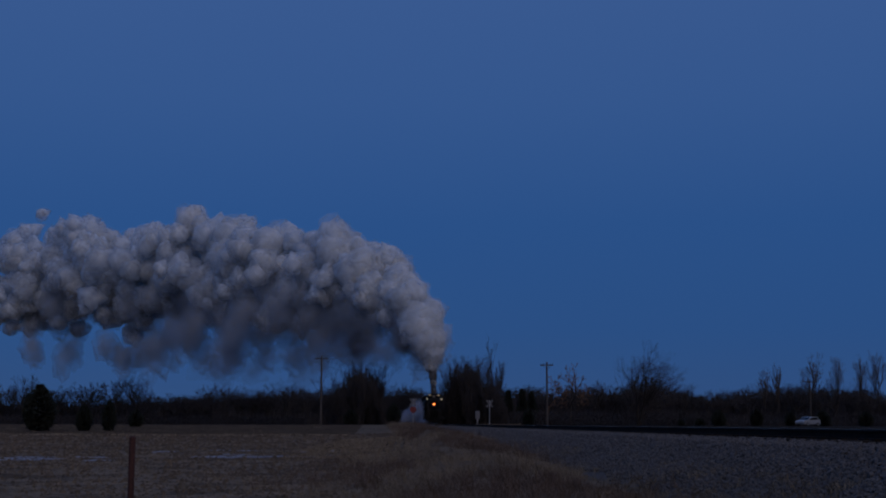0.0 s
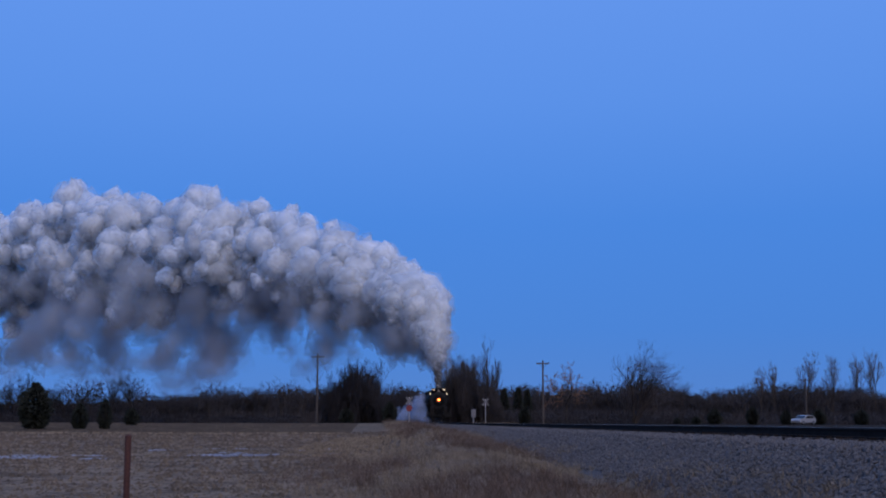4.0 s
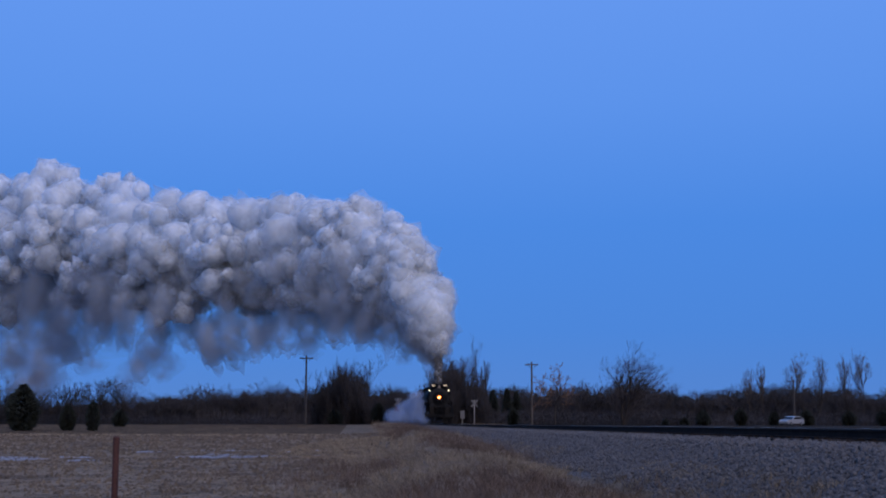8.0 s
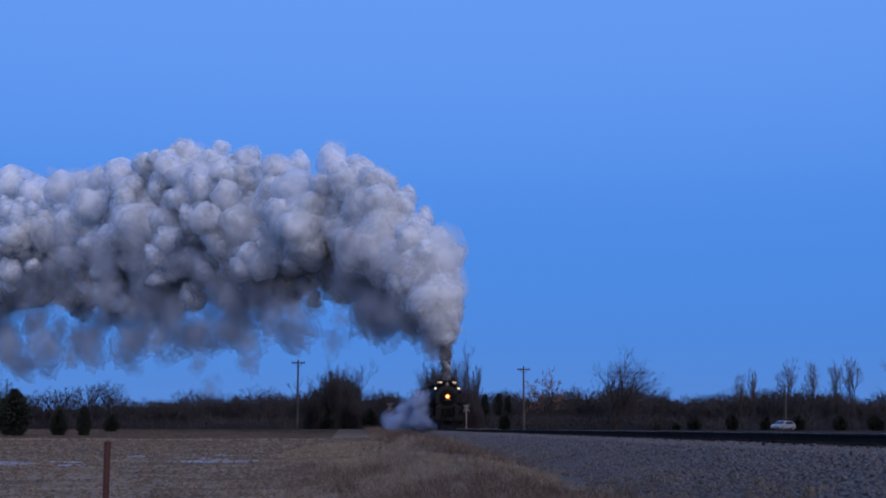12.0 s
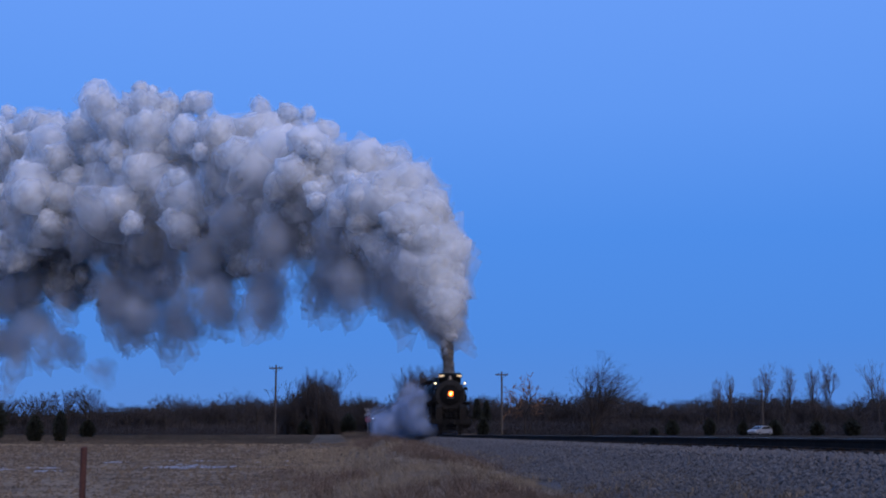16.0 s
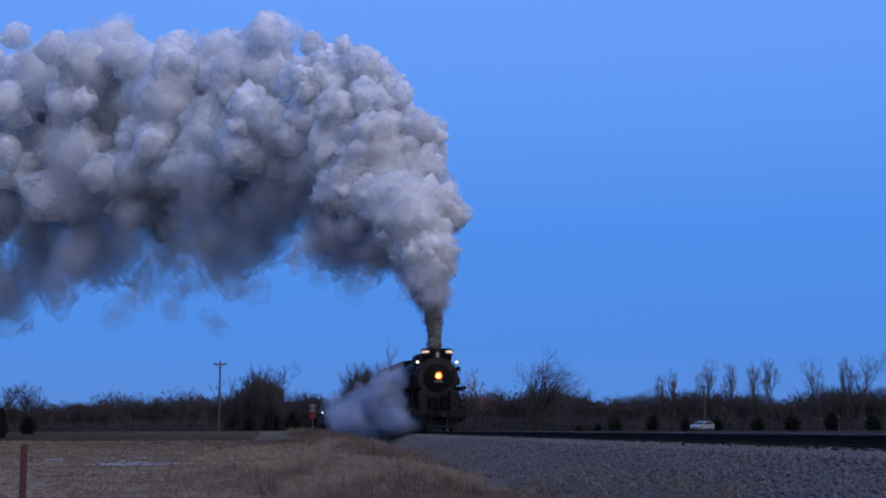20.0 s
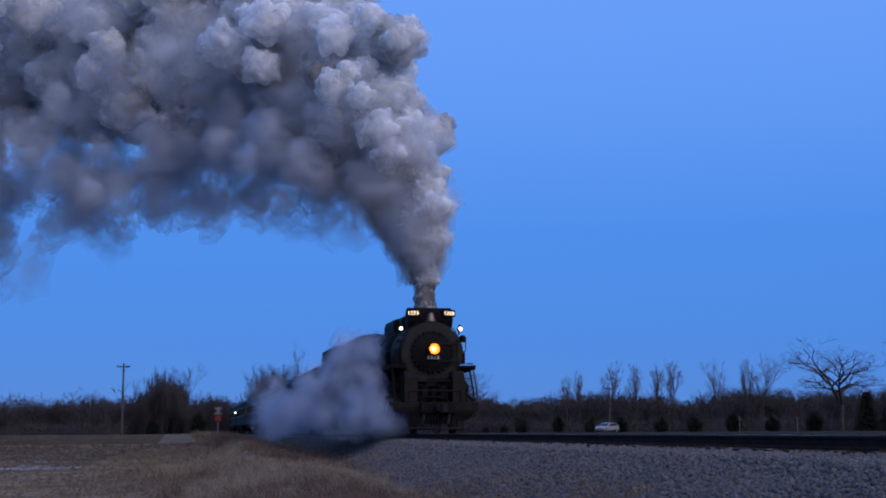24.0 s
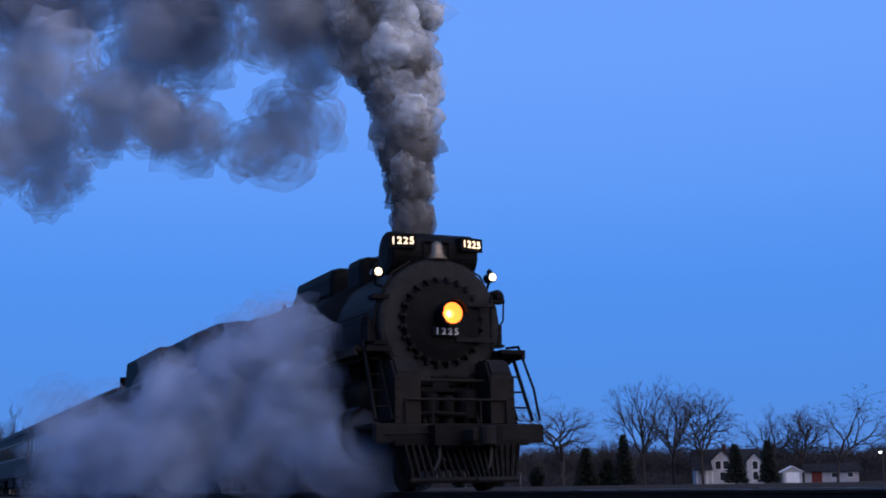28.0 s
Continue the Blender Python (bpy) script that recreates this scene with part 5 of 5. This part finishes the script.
def build_coach(y0, last):
    n = 25.5
    t = thing("passenger_coach", TRACK, START, 0, "old passenger coach with cream window band and green sides" + (" and lamp" if last else ""), "railway coach", "coaches of the train")
    body = part("body", box(-1.5, 1.5, y0, y0 + n, 1.0, 2.05, .02), M["coach"], t, "dark green lower side")
    part("window_band", box(-1.5, 1.5, y0, y0 + n, 2.05, 3.05), M["cream"], t, "dull cream window band")
    part("letterboard", box(-1.51, 1.51, y0, y0 + n, 3.05, 3.4, .01), M["coach"], t)
    part("roof", prism([(-1.55, 3.4), (1.55, 3.4), (1.5, 3.6), (1.25, 3.85), (.8, 4.02), (0, 4.1), (-.8, 4.02), (-1.25, 3.85), (-1.5, 3.6)], y0 - .05, y0 + n + .05, "y"), M["iron"], t, "dark curved roof")
    for s in (-1, 1):
        for k in range(15):
            y = y0 + 1.9 + k * 1.5
            w = part("window", box(s * 1.495, s * 1.52, y - .5, y + .5, 2.15, 2.95, .008), M["coach"], t)
            part("pane", box(s * 1.515, s * 1.526, y - .42, y + .42, 2.22, 2.88), M["glass"], w)
        for y in (y0 + .25, y0 + n - 1.05):
            d = part("door", box(s * 1.49, s * 1.53, y, y + .8, 1.1, 3.1, .01), M["coach"], t)
            part("door_pane", box(s * 1.52, s * 1.536, y + .15, y + .65, 2.2, 2.9), M["glass"], d)
        part("underbox", box(s * .7, s * 1.4, y0 + 9, y0 + 13, .45, 1.0, .03), M["iron"], t)
    part("vestibule", box(-.5, .5, y0 - .35, y0, 1.0, 3.3), M["iron"], t)
    for k in range(6):
        part("roof_vent", box(-.14, .14, y0 + 3 + k * 3.8, y0 + 3.4 + k * 3.8, 4.05, 4.28, .03), M["iron"], t)
    part("underframe", box(-1.3, 1.3, y0, y0 + n, .85, 1.0), M["iron"], t)
    if last:
        part("side_lamp", lathe([(-1.5, .05), (-1.56, .1), (-1.62, .06)], "x", 12, (0, y0 + .4, 2.75)), M["farlamp"], t, "small glowing white lamp")
    return t, truck(t, y0 + 2.2, 2, 2.4, .46) + truck(t, y0 + n - 4.6, 2, 2.4, .46)


# ---- smoke and steam: rigid lobes that drift, tumble and spread ----
def place(t):
    """Where the headlight is along the track at t seconds."""
    return START - SPEED * t


def lobe_mesh(seed, mats, sub=3, long=1.5, rough=1.0, shells=(1.0,), subs=None):
    """A billowing lobe, knobbly at three scales; thin vapour is built of several shells, one in another."""
    bm = bmesh.new()
    for n, size in enumerate(shells):
        own = bmesh.new()
        bmesh.ops.create_icosphere(own, subdivisions=subs[n] if subs else sub if n < 2 else max(1, sub - 1), radius=1)
        o = Vector((seed * 7.3, seed * 3.1, n * 0.35))
        for v in own.verts:
            p = v.co.copy()
            q = Vector((p.x, p.y, p.z * long))
            h = 0.56 + rough * (0.85 * abs(noise.noise(q * 1.3 + o)) + 0.46 * abs(noise.noise(q * 3.0 + o)) + 0.24 * abs(noise.noise(q * 6.2 + o)))
            h *= size
            v.co = Vector((p.x * h, p.y * h, p.z * h * long))
        for f in own.faces:
            f.material_index = min(n, len(mats) - 1)
        merge(bm, own)
    me = bpy.data.meshes.new("puff")
    bm.to_mesh(me)
    bm.free()
    me.polygons.foreach_set("use_smooth", [True] * len(me.polygons))
    for m in mats:
        me.materials.append(m)
    return me


def plume_centre(a, t0):
    """Drift of a parcel of smoke from the chimney's mouth after a seconds."""
    w = 6.2 + 0.8 * noise.noise((t0 * 0.33, 1.5, 0))
    x = -w * (a - 2.0 * (1 - math.exp(-a / 2.0)))
    gust = 1 + 0.09 * noise.noise((t0 * 0.5, 8.2, 0))
    return x, 0.35 * a - 5.6 * (1 - math.exp(-a / 0.85)), (16.5 * (1 - math.exp(-a / 1.35)) + 0.6 * a) * gust * (1 + 0.14 * smooth(-0.5, -4, t0))


def plume_radius(a, t0):
    full = 10.2 * (1 - math.exp(-a / 2.9)) + 0.45 * a
    return 0.26 + full * min(1.0, 0.32 + 0.68 * a / 0.9) * (1 + 0.14 * noise.noise((t0 * 0.9, 4.4, 0)))


def build_plume():
    rng = random.Random(77)
    plume = thing("smoke_plume", 0, 0, 0, "billowing grey-white coal smoke drifting from the chimney", "smoke", kind="stuff")
    soft = (1.0, 0.86, 0.72, 0.56, 0.38)
    coat, fineness = (1.0, 0.9, 0.74), (2, 3, 1)
    skin, sooty, grey = ([M[c + str(k)] for k in range(3)] for c in ("smoke", "dark", "grey"))
    forms = dict(bulk=[lobe_mesh(k, skin, 2, 1.2, 1.1, coat, (2, 2, 1)) for k in range(12)], heart=[lobe_mesh(20 + k, skin, 2, 1.2, 1.0, coat, (2, 2, 1)) for k in range(6)],
                 dark=[lobe_mesh(30 + k, sooty, 3, 1.2, 1.0, coat, fineness) for k in range(6)], near=[lobe_mesh(80 + k, skin, 3, 1.2, 1.0, coat, fineness) for k in range(10)],
                 neargrey=[lobe_mesh(100 + k, grey, 3, 1.2, 1.0, coat, fineness) for k in range(8)],
                 wisp=[lobe_mesh(40 + k, [M["wisp"]], 2, 2.0, 0.8, (1.0, 0.84, 0.66, 0.45), (3, 2, 2, 1)) for k in range(5)], haze=[lobe_mesh(70 + k, [M["haze"]], 2, 1.6, 0.9, soft) for k in range(5)],
                 drape=[lobe_mesh(110 + k, [M["drape"]], 3, 1.6, 0.9, (1.0, 0.8, 0.58), (3, 2, 2)) for k in range(6)],
                 pall=[lobe_mesh(150 + k, [M["pall"]], 3, 1.4, 0.65, (1.0, 0.84, 0.66, 0.45), (3, 3, 2, 2)) for k in range(6)],
                 curtain=[lobe_mesh(140 + k, [M["wisp"]], 2, 1.9, 0.8, (1.0, 0.84, 0.66, 0.45), (3, 2, 2, 1)) for k in range(5)], veil=[lobe_mesh(120 + k, [M["haze"]], 2, 1.5, 1.0, soft) for k in range(5)])
    jobs = []
    # already in the air at the start, then from the mouth during the clip, finer as the engine comes near
    for k in range(700):
        t0 = -17 * rng.random() ** 1.15
        jobs.append((t0, "bulk", rng.uniform(1.5, 3.0) * (0.5 + 0.5 * min(1, -t0 / 5))))
    for k in range(1500):
        t0 = 18 * rng.random()
        jobs.append((t0, "bulk", rng.uniform(0.8, 2.2) * (1 - 0.15 * smooth(10, 18, t0))))
    for k in range(1000):
        t0 = 17.5 + 10.5 * rng.random()
        q = rng.random()
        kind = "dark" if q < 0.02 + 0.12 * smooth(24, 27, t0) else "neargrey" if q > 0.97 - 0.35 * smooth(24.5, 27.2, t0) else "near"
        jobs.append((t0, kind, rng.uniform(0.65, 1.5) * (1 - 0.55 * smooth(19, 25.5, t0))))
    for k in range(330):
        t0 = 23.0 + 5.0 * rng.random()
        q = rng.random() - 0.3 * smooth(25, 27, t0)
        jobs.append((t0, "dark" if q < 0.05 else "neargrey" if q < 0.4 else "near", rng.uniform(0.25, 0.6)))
    for k in range(800):
        t0 = -16 + 38.5 * rng.random()
        jobs.append((t0, "heart" if t0 < 16 else "core", rng.uniform(2.0, 3.7) * (1 - 0.3 * smooth(14, 16, t0) - 0.35 * smooth(18, 25, t0))))
    # thin smoke that hangs below, the underside's blue shade put into its colour
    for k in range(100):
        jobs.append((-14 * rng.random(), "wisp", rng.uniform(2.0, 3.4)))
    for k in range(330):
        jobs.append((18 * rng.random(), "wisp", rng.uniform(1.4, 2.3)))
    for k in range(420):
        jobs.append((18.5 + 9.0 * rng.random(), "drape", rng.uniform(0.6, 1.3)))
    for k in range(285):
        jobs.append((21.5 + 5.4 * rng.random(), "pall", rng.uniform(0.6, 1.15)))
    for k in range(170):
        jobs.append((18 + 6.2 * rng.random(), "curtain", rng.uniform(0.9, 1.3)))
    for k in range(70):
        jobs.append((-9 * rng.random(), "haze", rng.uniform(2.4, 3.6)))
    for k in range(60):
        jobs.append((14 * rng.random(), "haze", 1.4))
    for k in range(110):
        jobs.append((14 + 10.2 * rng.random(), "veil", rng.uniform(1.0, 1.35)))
    forms["core"] = forms["near"]
    solid = ("bulk", "heart", "core", "near", "neargrey", "dark")
    out = []
    for t0, kind, r in jobs:
        ob = new("puff", rng.choice(forms[kind]))
        ob.parent = plume
        ob.scale = (r, r, r)
        # place within the plume's section: towards the skin for the large lobes, within for the small, below for wisps
        while True:
            u = Vector((rng.uniform(-1, 1), rng.uniform(-1, 1), rng.uniform(-1, 1)))
            if 0.05 < u.length < 1:
                break
        if kind in ("bulk", "near"):
            # lobes coat larger billows, several to each beat of the exhaust
            own = random.Random(int(t0 / 0.5) * 7 + rng.randrange(5))
            c = Vector((own.uniform(-1, 1), own.uniform(-1, 1), own.uniform(-1, 1))).normalized() * own.uniform(0.5, 0.72)
            u = c + u.normalized() * own.uniform(0.26, 0.4)
        elif kind in ("heart", "core"):
            u *= 0.8 if kind == "heart" else 0.6
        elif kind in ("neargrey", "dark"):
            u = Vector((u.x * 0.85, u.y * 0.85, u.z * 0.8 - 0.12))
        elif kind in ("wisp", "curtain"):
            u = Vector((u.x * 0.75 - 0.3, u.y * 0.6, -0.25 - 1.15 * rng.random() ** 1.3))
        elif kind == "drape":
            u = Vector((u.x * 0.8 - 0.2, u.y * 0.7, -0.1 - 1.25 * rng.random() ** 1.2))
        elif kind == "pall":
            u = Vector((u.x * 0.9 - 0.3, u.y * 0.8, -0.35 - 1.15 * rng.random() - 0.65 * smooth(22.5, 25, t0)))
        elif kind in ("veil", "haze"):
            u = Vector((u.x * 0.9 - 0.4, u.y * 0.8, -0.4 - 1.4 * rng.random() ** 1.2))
        spin = Vector((rng.gauss(0, 9), rng.gauss(0, 9), rng.gauss(0, 9)))
        turn = Vector((rng.uniform(0, 360), rng.uniform(0, 360), rng.uniform(0, 360)))
        hold = rng.uniform(21.0, 26.5)
        if kind in ("wisp", "curtain"):
            spin, turn = spin * 0.3, Vector((-450 + rng.gauss(0, 120), rng.gauss(0, 120), 0))
        # a lobe joins the plume where the column is wide enough for it
        enter = 0.04
        while enter < 1.6 and plume_radius(enter, t0) < r * (0.9 if kind == "near" else 0.82 if kind in solid else 0.6):
            enter += 0.04
        rows = []
        ages = [0.0, 0.12, 0.3, 0.55, 0.9, 1.4, 2.2, 3.4, 5.2, 8.0, 12.0, 17.0, 24.0, 32.0, 43.0]
        times = {0.0, 28.0}
        if t0 + enter > 0:
            times |= {t0 + enter, t0 + enter - 1.01 / FPS} | {s for s in (6.0, 12.0, 18.0, 24.0) if s < t0 - 1.2}
        times |= {t0 + a for a in ages if 0 < t0 + a < 28 and a > enter + 0.03}
        for t in sorted({round(s * FPS) / FPS for s in times if 0 <= s <= 28}):
            a = t - t0
            if a < enter - 0.5 / FPS:
                rows.append((t, pose(TRACK, place(t) + hold, 2.4 if r < 0.9 else -6.0, 90, 0, 0)))
                continue
            a = max(0.0, a)
            cx, cy, cz = plume_centre(a, t0)
            rad = max(0.0, plume_radius(a, t0) - r * (0.5 if kind in ("near", "neargrey") else 0.7 if kind in solid else 0.5))
            grow = min(1.0, a / 0.4)
            rows.append((t, pose(TRACK + cx + u.x * rad, place(t0) + 1.85 + cy + u.y * rad, max(4.6 + cz + u.z * rad * (0.95 if cz > 2 else 0.4), 4.0),
                                 90 + (turn.x * 0.2 + spin.x * a) * grow, (turn.y * 0.2 + spin.y * a) * grow, (turn.z * 0.2 + spin.z * a) * grow)))
        out.append((ob, rows))
    return out


def build_jet():
    """The narrow root of the plume: small lobes that leave the chimney again and again."""
    rng = random.Random(52)
    jet = thing("chimney_smoke", TRACK, START, 0, "narrow dark grey jet of smoke at the chimney's mouth", "smoke", kind="stuff")
    forms = [lobe_mesh(130 + k, [M[c + str(i)] for i in range(3)], 3, 1.4, 0.9, (1.05, 0.92, 0.74), (2, 3, 1)) for k, c in enumerate(("dark", "dark", "grey", "dark", "dark", "dark"))]
    out = []
    life = 26
    for k in range(84):
        ob = new("puff", forms[k % 6])
        ob.parent = jet
        r = rng.uniform(0.24, 0.5)
        ob.scale = (r, r, r)
        u = Vector((rng.uniform(-1, 1), rng.uniform(-1, 1), rng.uniform(-1, 1))) * 0.7
        turn = Vector((rng.uniform(-70, 70), rng.uniform(-70, 70), rng.uniform(-70, 70)))
        f = -int(life * k / 84) - 1
        rows = []
        while f <= 28 * FPS:
            for n in (0, 3, 8, 15, life - 1):
                t, age = (f + n) / FPS, n / FPS * (0.42 + 0.3 * (k % 7) / 6)
                cx, cy, cz = plume_centre(age, t)
                rad = max(0.05, plume_radius(age, t) * 0.9 - r * 0.6)
                q = 0.0 if n == 0 else 1.0
                rows.append((t, pose(cx + u.x * rad * q, 1.8 + cy + SPEED * age + u.y * rad * q, 4.35 + cz + u.z * rad * 0.5 * q, turn.x * age, turn.y * age, turn.z * age)))
            f += life
        inside = [q for q in rows if 0 <= q[0] <= 28]
        first = [q for q in rows if q[0] < 0]
        if inside[0][0] > 0:
            inside.insert(0, (0.0, first[-1][1] if first else inside[0][1]))
        inside.append((28.0, [q for q in rows if q[0] >= inside[-1][0]][0][1])) if inside[-1][0] < 28 else None
        out.append((ob, inside))
    return jet, out


def build_steam():
    """Steam from the cylinder cocks that rolls back along the train's side."""
    rng = random.Random(31)
    cloud = thing("steam_cloud", TRACK, START, 0, "low bluish white steam beside the locomotive's wheels", "steam", kind="stuff")
    forms = [lobe_mesh(60 + k, [M["steam"]], 3, 1.4, 0.65, (1.0, 0.84, 0.68, 0.5)) for k in range(5)]
    out = []
    for k in range(215):
        ob = new("puff", rng.choice(forms))
        ob.parent = cloud
        s = rng.uniform(0.45, 1.0)
        ob.scale = (s, s, s)
        period, phase = rng.uniform(3.0, 4.6), rng.random()
        wide, high, back = rng.uniform(0.2, 3.4), rng.uniform(0.0, 2.6), rng.uniform(5, 17)
        if k >= 150:
            wide, high, back = rng.uniform(0.0, 1.2), rng.uniform(0.6, 3.9), rng.uniform(2.4, 6.5)
        spin = Vector((rng.gauss(0, 12), rng.gauss(0, 12), rng.gauss(0, 12)))
        rows = []
        stops = ((0.0, -1.3, 1.2, 0.5), (0.18, -1.8, 0.3, 0.7), (0.42, -2.0, 0.55, 0.9), (0.72, -1.9, 0.95, 0.8), (0.84, -0.6, 1.0, 0.55), (0.94, 0.0, 0.35, 0.5))
        n = int(28 / period) + 2
        rows.append((0.0, None))
        for c in range(-1, n):
            for f, x, y, z in stops:
                t = (c + phase + f) * period
                rows.append((t, (f, x, y, z)))
        keyed = []
        for t, st in rows:
            if st is None:
                continue
            f, x, y, z = st
            g = 0.0 if f in (0.0, 0.94, 0.84) else min(1.0, f / 0.42)
            keyed.append((t, Vector((x - wide * g, 1.0 + y * back if f else 1.2, z + high * g * (1.0 if f < 0.3 else 0.72 if f < 0.6 else 0.2) - 0.2 * wide * g)), spin * (t * 0.5)))
        keyed.sort(key=lambda q: q[0])
        final = []
        for (ta, pa, ra), (tb, pb, rb) in zip(keyed, keyed[1:]):
            for edge in (0.0, 28.0):
                if ta < edge < tb:
                    w = (edge - ta) / (tb - ta)
                    final.append((edge, pa.lerp(pb, w), ra.lerp(rb, w)))
            if 0 <= ta <= 28:
                final.append((ta, pa, ra))
        final.sort(key=lambda q: q[0])
        out.append((ob, [(t, pose(*p, *r)) for t, p, r in final]))
    return cloud, out


# ---- building ----
build_ground()
build_track()
build_road()
build_woods()
build_grass()
scatter_stones()
for a, r, h in ((-2.33, 190, 10.1), (7.42, 196, 9.5), (18.43, 262, 8.9)):
    utility_pole(a, r, h)
crossing_sign(1.64, 161, 3.35, True)
crossing_sign(4.94, 174, 3.35, False)
fence_post()
snow_patches()
relay_box()
parked_car()
build_farm()
locomotive, loco_wheels, loco_rods = build_locomotive()
tender, tender_wheels = build_tender()
coaches = [build_coach(30.4 + 26.3 * k, k == 4) for k in range(5)]
puffs = build_plume()
steam_cloud, steam_puffs = build_steam()
chimney_smoke, jet_puffs = build_jet()


def motions():
    steps = [28.0 * k / 14 for k in range(15)]
    train = [(t, pose(TRACK, place(t), 0)) for t in steps]
    for ob in (locomotive, tender, steam_cloud, chimney_smoke, *[c for c, _ in coaches]):
        walk(ob, train)
    for ob, y, r in loco_wheels:
        dt = 1.2 * r / SPEED
        n = int(28 / dt) + 1
        walk(ob, [(28.0 * k / n, pose(0, y, r, math.degrees(SPEED * 28.0 * k / n / r) % 360)) for k in range(n + 1)])
    for ob, y, r in tender_wheels + [w for _, ws in coaches for w in ws]:
        n = int(28 / (1.4 * r / SPEED)) + 1
        walk(ob, [(28.0 * k / n, pose(0, y, r, math.degrees(SPEED * 28.0 * k / n / r) % 360)) for k in range(n + 1)])
    for ob, s in loco_rods:
        n = 420
        rows = []
        for k in range(n + 1):
            t = 28.0 * k / n
            a = SPEED * t / .876 + (math.pi / 2 if s > 0 else 0)
            rows.append((t, pose(0, .36 * math.sin(a), .876 + .36 * math.cos(a))))
        walk(ob, rows)
    for ob, rows in puffs + steam_puffs + jet_puffs:
        walk(ob, rows)


motions()
